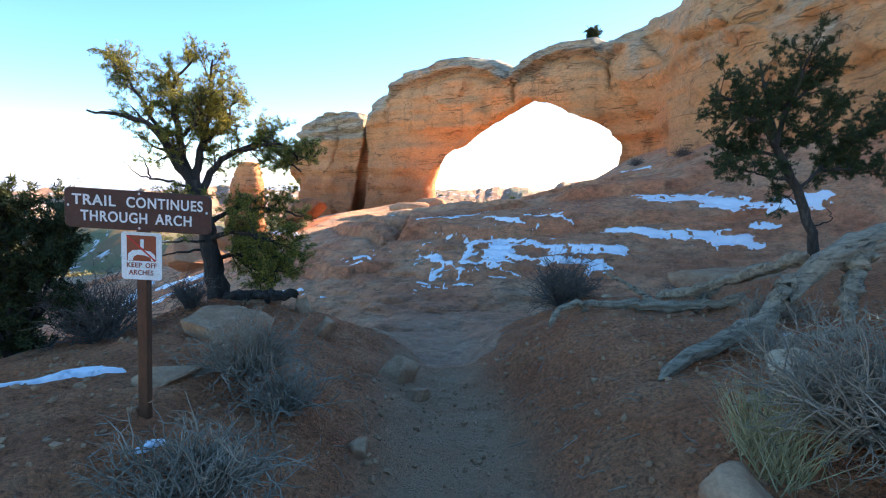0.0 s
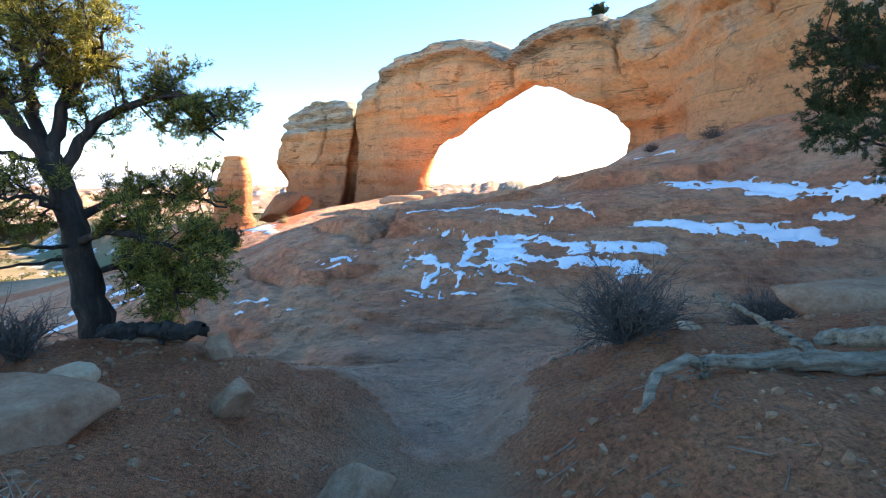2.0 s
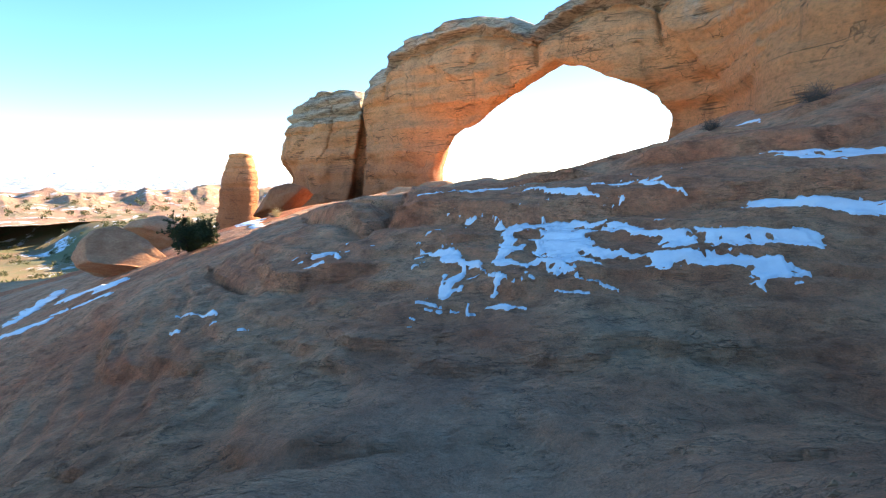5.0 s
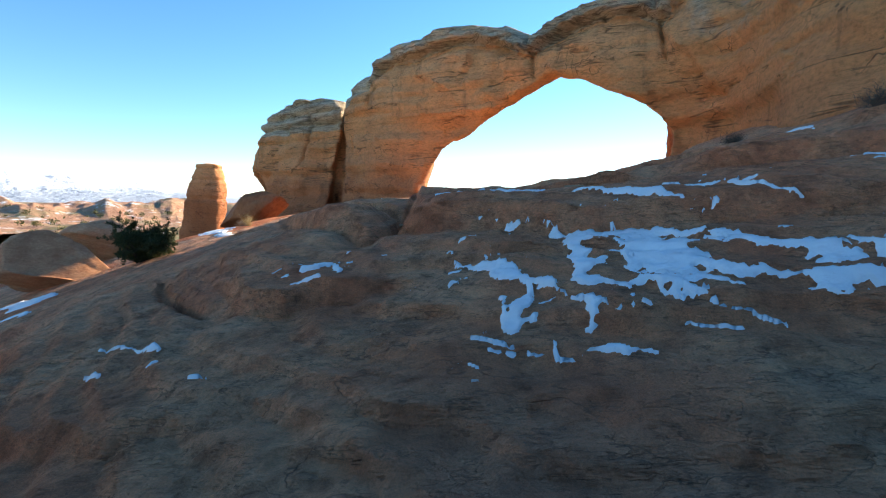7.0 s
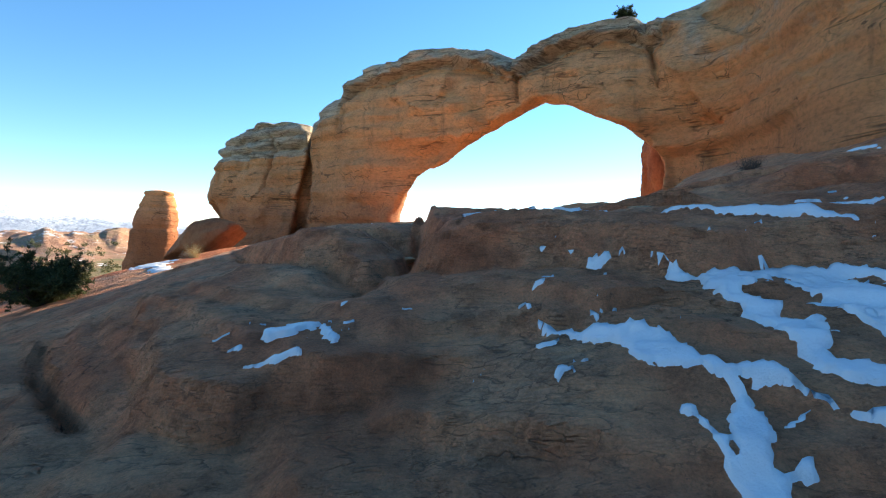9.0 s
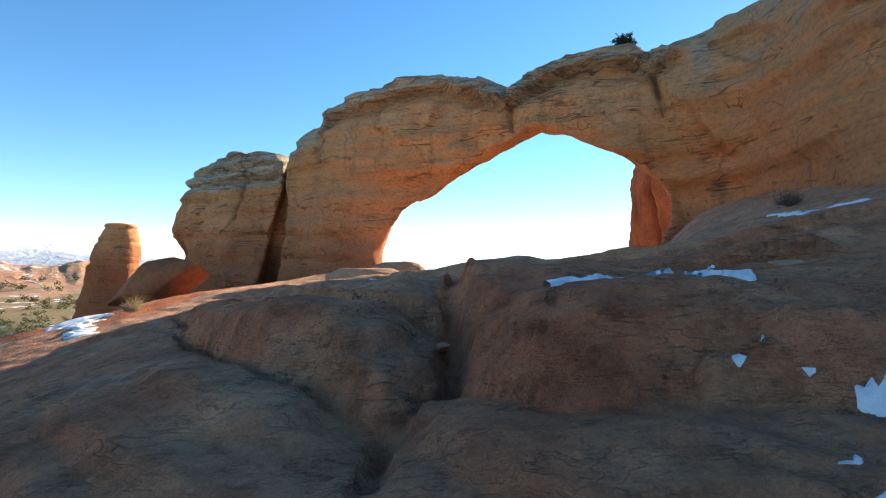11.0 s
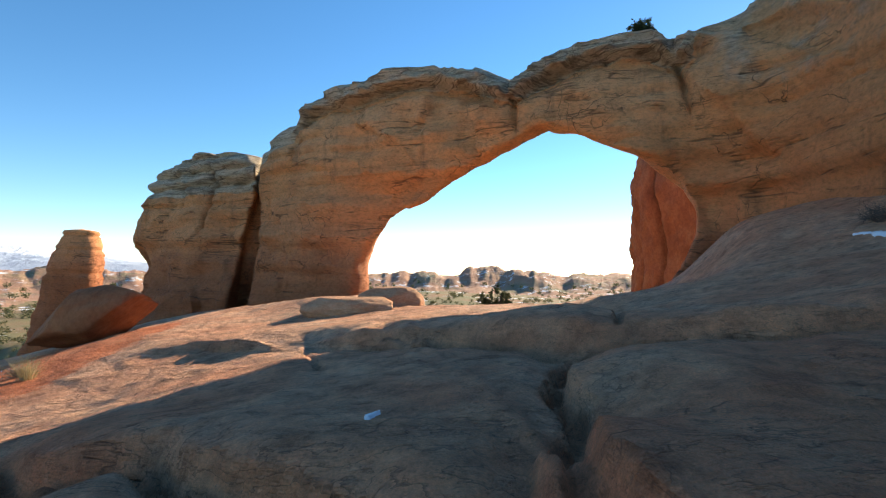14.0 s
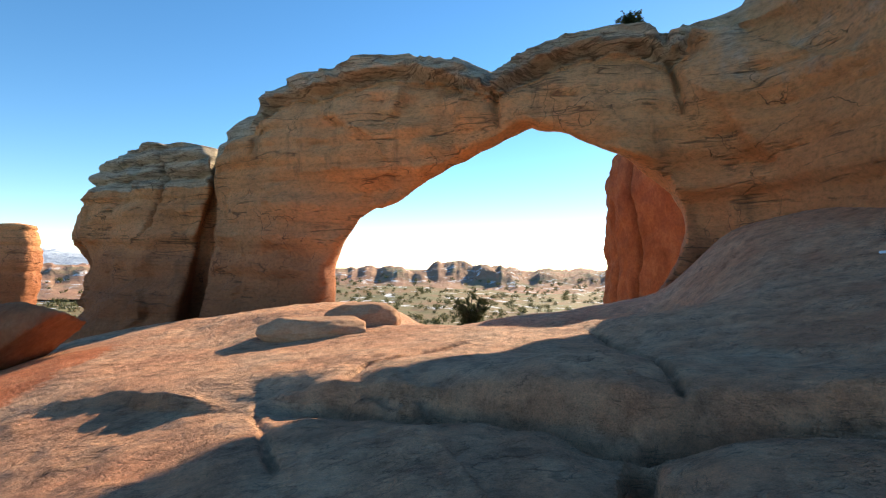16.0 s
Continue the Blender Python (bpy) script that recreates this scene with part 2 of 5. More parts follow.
def make_ground():
    """Slickrock, red soil and desert, told apart by the soil and far masks of the sheet."""
    m = Mat("ground_cover", 0.93)
    big = m.noise(0.55, 6, 0.62)
    rock = m.ramp(big, [(0.3, (0.58, 0.18, 0.088)), (0.46, (0.70, 0.255, 0.132)), (0.58, (0.72, 0.31, 0.17)), (0.7, (0.66, 0.34, 0.205))])
    tan = m.ramp(big, [(0.3, (0.53, 0.235, 0.135)), (0.46, (0.64, 0.32, 0.19)), (0.6, (0.66, 0.37, 0.235)), (0.72, (0.62, 0.385, 0.26))])
    beds = m.math("ADD", m.axis(1), m.math("MULTIPLY", m.math("SUBTRACT", m.noise(0.35, 4), 0.5), 5.0))
    rock = m.mix(m.ramp(m.math("DIVIDE", beds, 30.0), [(0.58, (0, 0, 0)), (0.72, (1, 1, 1))]), rock, tan)
    pat = m.ramp(m.noise(3.1, 8, 0.74), [(0.34, (0.55, 0.51, 0.49)), (0.5, (1, 1, 1)), (0.66, (1.3, 1.27, 1.23))])
    rock = m.mix(0.85, rock, pat, "MULTIPLY")
    varnish = m.ramp(m.noise(0.9, 8, 0.75, (1, 1, 2.5)), [(0.55, (0, 0, 0)), (0.66, (1, 1, 1))])
    rock = m.mix(m.math("MULTIPLY", varnish, 0.38), rock, (0.085, 0.055, 0.044))
    lichen = m.ramp(m.noise(24.0, 6, 0.75), [(0.60, (0, 0, 0)), (0.66, (1, 1, 1))])
    rock = m.mix(m.math("MULTIPLY", lichen, 0.42), rock, (0.09, 0.06, 0.05))
    vor = m.t.nodes.new("ShaderNodeTexVoronoi")
    vor.feature = "DISTANCE_TO_EDGE"
    vor.inputs["Scale"].default_value = 0.9
    warp = m.t.nodes.new("ShaderNodeVectorMath")
    warp.operation = "MULTIPLY_ADD"
    nz = m.t.nodes.new("ShaderNodeTexNoise")
    nz.inputs["Scale"].default_value, nz.inputs["Detail"].default_value = 1.6, 5
    m.t.links.new(m.geo.outputs["Position"], nz.inputs["Vector"])
    m.t.links.new(nz.outputs["Color"], warp.inputs[0])
    warp.inputs[1].default_value = (1.3, 1.3, 1.3)
    m.t.links.new(m.geo.outputs["Position"], warp.inputs[2])
    m.t.links.new(warp.outputs[0], vor.inputs["Vector"])
    crack = m.ramp(vor.outputs["Distance"], [(0.0, (1, 1, 1)), (0.012, (0, 0, 0))])
    crack = m.math("MULTIPLY", crack, m.ramp(m.noise(0.8, 3), [(0.6, (0, 0, 0)), (0.68, (1, 1, 1))]))
    rock = m.mix(m.math("MULTIPLY", crack, 0.8), rock, (0.05, 0.03, 0.025))
    for sc, st, wid, amt, lo in ((1.5, (0.45, 1.0, 3.0), 0.012, 0.5, 0.52), (3.6, (0.3, 1.0, 5.0), 0.016, 0.38, 0.52), (9.0, (0.3, 1.0, 4.0), 0.03, 0.3, 0.5)):
        off = m.math("ABSOLUTE", m.math("SUBTRACT", m.noise(sc, 3, 0.6, st), 0.5))
        ln = m.math("MULTIPLY", m.ramp(off, [(0.0, (1, 1, 1)), (wid, (0, 0, 0))]), m.ramp(m.noise(sc * 0.7, 3), [(lo, (0, 0, 0)), (lo + 0.12, (1, 1, 1))]))
        rock = m.mix(m.math("MULTIPLY", ln, amt), rock, (0.07, 0.04, 0.032))
        crack = m.math("MAXIMUM", crack, m.math("MULTIPLY", ln, 0.8))
    rock = m.mix(m.math("MULTIPLY", m.attr("worn"), m.math("ADD", 0.3, m.noise(1.6, 6, 0.7))), rock, m.ramp(m.noise(7.0, 6, 0.7), [(0.35, (0.56, 0.29, 0.19)), (0.65, (0.76, 0.46, 0.32))]))
    # thin flakes that peel off the rock: stepped edges
    peel = m.math("FRACT", m.math("MULTIPLY", m.noise(0.8, 6, 0.58, (0.5, 1.25, 2.2)), 13.0))
    where = m.ramp(m.noise(1.1, 4, 0.6), [(0.47, (0, 0, 0)), (0.56, (1, 1, 1))])
    rim = m.math("MULTIPLY", m.ramp(peel, [(0.0, (1, 1, 1)), (0.05, (0.7, 0.7, 0.7)), (0.16, (0, 0, 0))]), where)
    rock = m.mix(m.math("MULTIPLY", rim, 0.55), rock, (0.08, 0.045, 0.035))
    peel = m.math("MULTIPLY", peel, where)
    speck = m.ramp(m.noise(60.0, 3, 0.8), [(0.34, (0.76, 0.74, 0.72)), (0.5, (1, 1, 1)), (0.68, (1.22, 1.2, 1.17))])
    rock = m.mix(0.75, rock, speck, "MULTIPLY")
    soil = m.ramp(m.noise(1.7, 7, 0.68), [(0.3, (0.44, 0.12, 0.05)), (0.52, (0.60, 0.19, 0.085)), (0.72, (0.66, 0.27, 0.135))])
    crumb = m.ramp(m.noise(34.0, 6, 0.75), [(0.36, (0.38, 0.35, 0.33)), (0.5, (1.0, 0.97, 0.94)), (0.66, (1.5, 1.4, 1.32))])
    soil = m.mix(0.85, soil, crumb, "MULTIPLY")
    dust = m.mix(m.math("MULTIPLY", m.attr("path"), m.math("ADD", 0.25, m.noise(3.0, 5, 0.7))), soil, (0.56, 0.29, 0.17))
    soilmask = m.ramp(m.math("ADD", m.attr("soil"), m.math("MULTIPLY", m.math("SUBTRACT", m.noise(5.0, 6, 0.72), 0.5), 1.0)), [(0.40, (0, 0, 0)), (0.60, (1, 1, 1))])
    col = m.mix(soilmask, rock, dust)
    desert = m.ramp(m.noise(0.06, 7, 0.68), [(0.3, (0.27, 0.125, 0.065)), (0.46, (0.25, 0.17, 0.09)), (0.58, (0.19, 0.17, 0.08)), (0.75, (0.13, 0.13, 0.06))])
    snowy = m.ramp(m.noise(0.10, 7, 0.72, (1, 0.6, 1)), [(0.57, (0, 0, 0)), (0.62, (1, 1, 1))])
    desert = m.mix(m.math("MULTIPLY", snowy, m.attr("snowfield")), desert, (0.82, 0.84, 0.88))
    col = m.mix(m.attr("far"), col, desert)
    n1 = m.bump(m.noise(1.8, 9, 0.76, (0.7, 1.2, 3.0)), 0.20, 0.85)
    n2 = m.bump(m.noise(11.0, 8, 0.8), 0.04, 0.9, n1)
    n3 = m.bump(m.math("SUBTRACT", 1.0, crack), 0.04, 0.9, n2)
    n4 = m.bump(m.math("MULTIPLY", peel, m.math("SUBTRACT", 1.0, soilmask)), 0.035, 0.9, n3)
    return m.done(col, n4)


SANDSTONE = make_sandstone()
GROUND = make_ground()


# ---- ground: one sheet to the horizon ----
FIN_AT, FIN_ALONG, FIN_OUT = np.array([5.0, 33.4]), np.array([0.7507, -0.6606]), np.array([-0.6606, -0.7507])
along = soft_line([(-40, 0.6), (-6, 0.45), (0, 0.12), (3.7, -0.25), (6, -0.58), (8, -1.08), (9.5, -1.12), (11, -0.88), (12, -0.6), (13.2, -0.30), (14.5, 0.08), (16, 0.42), (18, 0.6), (22, 0.48), (27, 0.5), (33, 0.75), (38, 0.4), (46, -1.6), (60, -5), (110, -9), (400, -10)], 0.4)
side_near = soft_line([(-3000, -8), (-60, -8.5), (-25, -6.3), (-12, -3.5), (-7, -1.75), (-5, -1.0), (-3.7, -0.52), (-3, -0.3), (-1.2, 0.0), (0, 0.3), (1.3, 0.55), (2.5, 0.75), (5, 1.2), (8, 1.5), (9.5, 2.3), (14, 4.2), (30, 6.0), (60, 4), (400, 0)], 0.4)
side_far = soft_line([(-3000, -8), (-60, -8.5), (-25, -5.5), (-14, -2.6), (-8.3, -1.0), (-7.2, -0.8), (-4.25, -0.42), (-3, -0.2), (-1, 0.0), (1.5, 0.24), (3.1, 0.36), (4.5, 0.75), (6, 1.2), (7.5, 1.5), (9.5, 2.3), (14, 4.2), (30, 6.0), (60, 4), (400, 0)], 0.4)
bank = soft_line([(-60, -6.0), (-20, -1.9), (-8, -0.35), (-4, 0.36), (-2.4, 0.56), (-1.5, 0.55), (-0.9, 0.33), (-0.35, 0.02), (0.0, 0.0), (0.4, 0.05), (0.9, 0.36), (1.5, 0.58), (3, 0.8), (5, 1.25), (9, 2.2), (20, 4.5), (60, 5)], 0.14)
# plan lines of the slickrock: lips that step up on their right hand, and open joints between slabs
LIPS = [([(6.6, 12.3), (4.6, 12.75), (2.8, 12.85), (1.3, 13.25), (0.1, 13.75), (-0.9, 14.3), (-1.35, 15.0), (-1.2, 16.2), (-0.7, 17.4)], 0.24, 1.5),
        ([(9.0, 14.9), (7.0, 14.6), (5.2, 15.3), (3.4, 15.9)], 0.32, 2.2),
        ([(-0.9, 12.6), (-1.7, 12.5), (-2.6, 12.2), (-3.5, 12.9), (-4.0, 14.2)], 0.20, 1.6),
        ([(-2.2, 10.4), (-3.6, 10.6), (-5.2, 11.6), (-7.5, 14.5)], 0.13, 1.5),
        ([(3.2, 9.2), (1.6, 9.6), (0.2, 9.45), (-1.0, 9.75)], 0.10, 1.3),
        ([(3.6, 10.6), (2.2, 10.95), (0.9, 10.8), (-0.3, 11.4)], 0.12, 1.2),
        ([(1.0, 7.9), (0.0, 8.3), (-1.4, 8.1), (-2.6, 8.6)], 0.09, 1.2),
        ([(7.5, 17.1), (6.5, 17.4), (4.2, 17.9), (2.0, 18.5), (1.4, 19.0), (0.95, 19.35), (0.42, 19.42), (0.08, 19.9), (-0.4, 20.55), (-1.2, 21.35), (-1.75, 21.8), (-2.9, 22.4)], 0.24, 2.2),
        ([(-1.2, 15.2), (-1.5, 15.8), (-1.8, 16.35), (-2.1, 16.8), (-2.6, 17.2), (-3.4, 18.1), (-4.8, 18.8)], 0.17, 1.1),
        ([(-1.5, 14.55), (-1.95, 14.7), (-2.35, 14.9), (-2.62, 15.2), (-3.0, 15.8), (-3.6, 16.9), (-4.4, 18.1)], 0.20, 0.9)]
JOINTS = [([(-1.9, 14.7), (-1.5, 14.9), (-1.4, 15.4), (-1.3, 15.9), (-1.15, 16.4), (-0.9, 17.0), (-0.55, 17.6), (-0.42, 18.2), (-0.1, 18.75), (0.4, 19.35)], 0.11, 0.34),
          ([(-2.7, 22.3), (-1.75, 21.8), (-1.2, 21.35), (-0.4, 20.55), (0.08, 19.88), (0.42, 19.37), (0.95, 19.3), (1.4, 19.0), (2.0, 18.45), (4.2, 17.9), (6.5, 17.4)], 0.10, 0.30),
          ([(-4.6, 18.9), (-4.2, 18.5), (-3.4, 18.1), (-2.6, 17.2), (-2.1, 16.8), (-1.8, 16.35), (-1.5, 15.8), (-1.4, 15.4)], 0.08, 0.24),
          ([(-4.3, 18.2), (-3.6, 16.9), (-3.0, 15.8), (-2.62, 15.2), (-2.35, 14.9), (-1.95, 14.75)], 0.07, 0.20),
          ([(-1.42, 15.2), (-1.25, 14.75), (-1.08, 14.42), (-0.9, 14.25), (-0.55, 14.1), (0.2, 13.95)], 0.06, 0.16),
          ([(-1.08, 14.42), (-0.94, 14.66), (-0.8, 14.8), (-0.6, 14.93), (-0.2, 15.06), (0.3, 15.15), (1.1, 15.45), (1.8, 15.6)], 0.035, 0.07),
          ([(0.95, 19.4), (1.65, 20.5), (2.6, 22.3), (3.1, 24.0)], 0.07, 0.16),
          ([(-1.7, 21.95), (-1.2, 22.85), (-0.15, 23.6), (0.8, 24.3)], 0.07, 0.14),
          ([(-2.65, 22.3), (-2.5, 21.2), (-2.4, 20.6), (-2.28, 20.0)], 0.05, 0.09),
          ([(-3.6, 12.9), (-4.6, 14.0), (-5.6, 15.6)], 0.09, 0.22),
          ([(-1.75, 14.9), (-1.95, 14.3), (-2.1, 13.7)], 0.10, 0.18)]
# broad swells of the rock and the soil: place, reach, rise
SWELLS = [(-2.55, 15.9, 0.75, 0.75, 0.16), (1.35, 4.55, 0.65, 0.75, 0.16), (1.65, 5.85, 0.6, 0.5, 0.10), (-0.1, 10.8, 0.5, 0.4, -0.12), (0.9, 20.9, 1.3, 0.9, 0.14), (-6.6, 27.2, 1.8, 2.2, 0.20), (-4.9, 24.6, 1.2, 1.2, 0.14), (-1.5, 31.0, 2.6, 2.0, 0.45)]


def line_distance(x, y, line):
    """Distance to a plan line, and the side: positive on its right hand."""
    best, sign = np.full(x.shape, 1e9), np.zeros(x.shape)
    for (ax, ay), (bx, by) in zip(line[:-1], line[1:]):
        ex, ey = bx - ax, by - ay
        t = np.clip(((x - ax) * ex + (y - ay) * ey) / (ex * ex + ey * ey), 0, 1)
        d = np.hypot(x - ax - t * ex, y - ay - t * ey)
        near = d < best
        best = np.where(near, d, best)
        sign = np.where(near, np.where((x - ax) * ey - (y - ay) * ex > 0, 1.0, -1.0), sign)
    ends = np.minimum(np.hypot(x - line[0][0], y - line[0][1]), np.hypot(x - line[-1][0], y - line[-1][1]))
    return best, sign, ends


def height(x, y, fine=True):
    x, y = np.asarray(x, float), np.asarray(y, float)
    w = sstep(6.2, 9.0, y + 0.25 * np.abs(x - 0.3))
    far = sstep(40, 90, np.hypot(x, y - 12))
    back = sstep(36, 50, y + 0.9 * x)
    k = np.where(x > -1.0, sstep(14.2, 17.5, y), sstep(15.0, 24.0, y))
    fu, fn = (x - FIN_AT[0]) * FIN_ALONG[0] + (y - FIN_AT[1]) * FIN_ALONG[1], (x - FIN_AT[0]) * FIN_OUT[0] + (y - FIN_AT[1]) * FIN_OUT[1]
    basin = sstep(-7.5, -3.0, fu) * sstep(8.5, 5.5, fu) + sstep(-3.0, -6.0, fn)
    z = along(y) + w * (side_near(x) * (1 - k) * np.where(x > -1.2, 0.42 + 0.58 * sstep(8.8, 12.3, y), 1) + side_far(x) * k) * (1 - 0.9 * back) + (1 - w) * bank(x - 0.12 * np.sin(y * 0.9))
    for sx, sy, rx, ry, rise in SWELLS:
        z = z + rise * np.exp(-((x - sx) / rx) ** 2 - ((y - sy) / ry) ** 2)
    z = z + 0.3 * np.exp(-((x + 3.0) / 1.0) ** 2 - ((y - 6.1) / 0.9) ** 2)
    z = z - np.clip(basin, 0, 1) * (1.5 * sstep(8.2, 3.5, fn) + 3.0 * sstep(3.0, -22, fn)) * (1 - far)
    if fine:
        rock = w * (1 - sstep(20, 45, np.hypot(x, y - 12)))
        wx, wy = x + 0.22 * fbm(x * 0.9, y * 0.9, 6.1, 3), y + 0.22 * fbm(x * 0.9, y * 0.9, 2.7, 3)
        for line, rise, reach in LIPS:
            d, s, ends = line_distance(wx, wy, line)
            up = np.where(s > 0, sstep(-0.02, 0.16, d) * np.exp(-(d / reach) ** 2), 0)
            under = np.where(s < 0, np.exp(-(d / 0.3) ** 2), 0) * 0.3
            fade = sstep(0.0, 1.0, ends)
            z = z + rock * rise * fade * (up - under)
        for line, wide, deep in JOINTS:
            d, s, ends = line_distance(x + 0.05 * fbm(x * 2.1, y * 2.1, 1.1, 3), y + 0.05 * fbm(x * 2.1, y * 2.1, 5.1, 3), line)
            vary = 0.75 + 0.5 * vnoise(x * 1.3, y * 1.3, 9.4)
            z = z - rock * deep * vary * sstep(0.0, 0.35, ends) * (0.8 * sstep(1.25 * wide, 0.35 * wide, d) + 0.3 * np.exp(-(d / (wide * 3.6)) ** 2))
        q = (z + 0.10 * fbm(x * 0.5, y * 0.5, 1.5, 3)) / 0.16
        fl = np.floor(q)
        calm = 1 - 0.75 * sstep(14.5, 17.0, y)
        z = z + rock * calm * 0.6 * ((fl + sstep(0.5, 0.92, q - fl)) * 0.16 - q * 0.16)
        q = (z + 0.09 * fbm(x * 1.5, y * 1.5, 7.5, 4)) / 0.05
        fl = np.floor(q)
        z = z + rock * calm * 0.85 * sstep(-0.5, 0.4, vnoise(x * 0.7, y * 0.7, 6.6)) * ((fl + sstep(0.66, 0.9, q - fl)) * 0.05 - q * 0.05)
        z = z + rock * (0.06 * (0.5 + 0.5 * calm) * fbm(x * 0.8, y * 0.8, 4.2, 4) + 0.016 * fbm(x * 3.5, y * 3.5, 3.2, 4, 0.6))
        z = z + (1 - w) * (0.06 * fbm(x * 1.6, y * 1.6, 2.2, 4) + 0.022 * fbm(x * 7, y * 7, 8.2, 3))
        z = z + far * 1.6 * fbm(x * 0.02, y * 0.02, 0.5, 4)
    return z


def spread(a, b, step, reach, growth=1.07):
    """Grid lines: even between a and b, ever wider beyond."""
    mid = np.arange(a, b + step / 2, step)
    out, d = [], step
    p = 0.0
    while p < reach:
        d *= growth
        p += d
        out.append(p)
    out = np.array(out)
    return np.concatenate([(a - out)[::-1], mid, mid[-1] + out])


SHEET = []


def sheet_height(x, y):
    """Height on the built sheet, between its grid lines."""
    xs, ys, Z = SHEET
    i, j = np.clip(np.searchsorted(xs, x) - 1, 0, len(xs) - 2), np.clip(np.searchsorted(ys, y) - 1, 0, len(ys) - 2)
    fx, fy = (x - xs[i]) / (xs[i + 1] - xs[i]), (y - ys[j]) / (ys[j + 1] - ys[j])
    return Z[i, j] * (1 - fx) * (1 - fy) + Z[i + 1, j] * fx * (1 - fy) + Z[i, j + 1] * (1 - fx) * fy + Z[i + 1, j + 1] * fx * fy


def build_ground():
    xs, ys = spread(-5.5, 6.0, 0.047, 2800), spread(0.8, 23.0, 0.047, 2800)
    X, Y = np.meshgrid(xs, ys, indexing="ij")
    Z = height(X, Y)
    SHEET.extend([xs, ys, Z])
    n, k = X.shape
    idx = np.arange(n * k).reshape(n, k)
    faces = np.stack([idx[:-1, :-1], idx[1:, :-1], idx[1:, 1:], idx[:-1, 1:]], -1).reshape(-1, 4)
    me = mesh_of("ground", np.stack([X, Y, Z], -1).reshape(-1, 3), faces)
    soil = 1 - sstep(6.2, 7.2, Y + 0.15 * np.abs(X - 0.3) + 0.75 * fbm(X * 1.1, Y * 1.1, 3.3, 4) + 2.0 * np.exp(-((X - 0.25) / 0.75) ** 2))
    soil = np.maximum(soil, 0.85 * sstep(-5.6, -6.8, X) * sstep(20, 23, Y) * sstep(31, 28, Y))
    path = (1 - sstep(0.25, 0.75, np.abs(X - 0.12 * np.sin(Y * 0.9)))) * soil * (Y < 9)
    far = sstep(26, 40, np.hypot(X + 2, Y - 12))
    for key, arr in (("soil", soil), ("path", path), ("worn", 0.7 * np.exp(-((X + 0.1) / 1.5) ** 2) * sstep(4.2, 5.4, Y) * sstep(11.5, 7.5, Y)), ("far", far), ("snowfield", sstep(60, 160, Y))):
        a = me.attributes.new(key, "FLOAT", "POINT")
        a.data.foreach_set("value", arr.astype(np.float32).ravel())
    return thing("ground", me, GROUND, "red sand trail and bare pinkish slickrock reaching out into desert", "ground", kind="structure")


# ---- the fin with the arch ----
crest = soft_line([(-40, -3), (-31, -2), (-29.9, 1.0), (-29.6, 5.2), (-28.8, 6.6), (-27.5, 8.0), (-25, 8.8), (-22.3, 9.15), (-19, 9.0), (-17.2, 8.6), (-16.4, 7.2), (-15.9, 7.9), (-14.6, 9.3), (-12.5, 9.8), (-11.9, 10.7), (-9.9, 11.2), (-8.2, 11.0), (-7.6, 11.1), (-6, 11.45), (-3.7, 11.3), (-1.8, 10.8), (-0.2, 9.9), (0.1, 9.9), (1.4, 10.65), (3.2, 11.15), (5.3, 11.0), (6.4, 10.35), (7.1, 11.0), (8.5, 11.3), (11, 10.9), (14.6, 10.3), (18, 10.1), (30, 10.0), (60, 10.0)], 0.18)
OPENING = np.array([(-8.5, -6), (-8.25, 1.0), (-8.3, 1.9), (-7.8, 3.0), (-6.9, 4.15), (-5.2, 4.75), (-3.4, 5.75), (-1.4, 6.6), (0.2, 7.3), (1.2, 7.6), (2.3, 7.25), (3.6, 6.6), (4.7, 6.1), (5.7, 5.65), (6.35, 5.15), (6.85, 4.3), (6.8, 3.2), (6.3, 1.8), (5.7, 0.6), (5.6, -6)])
front = soft_line([(-40, -2.5), (-29.5, -0.8), (-27, 0.4), (-22, 0.8), (-17, 0.2), (-14, 0.5), (-10, 0.6), (-6, 0.1), (0, 0.0), (5, 0.0), (7, -0.6), (9, 0.0), (10.2, 2.0), (11.8, 6.2), (13.2, 7.4), (17, 9.5), (24, 11.5), (60, 16)], 0.4)
behind = soft_line([(-40, -2), (-29, -2.6), (-24, -4.0), (-17, -3.6), (-12, -3.2), (-8, -2.4), (-2, -2.2), (4, -2.4), (7, -3.5), (9, -6.5), (14, -8), (60, -12)], 0.6)


def poly_distance(px, py, pts):
    """Signed distance to a polygon, negative inside."""
    d = np.full(px.shape, 1e9, np.float32)
    inside = np.zeros(px.shape, bool)
    for (ax, ay), (bx, by) in zip(pts, np.roll(pts, -1, 0)):
        ex, ey = bx - ax, by - ay
        t = np.clip(((px - ax) * ex + (py - ay) * ey) / (ex * ex + ey * ey), 0, 1)
        d = np.minimum(d, np.hypot(px - ax - t * ex, py - ay - t * ey))
        cross = ((ay > py) != (by > py)) & (px < (bx - ax) * (py - ay) / (by - ay + 1e-9) + ax)
        inside ^= cross
    return np.where(inside, -d, d)


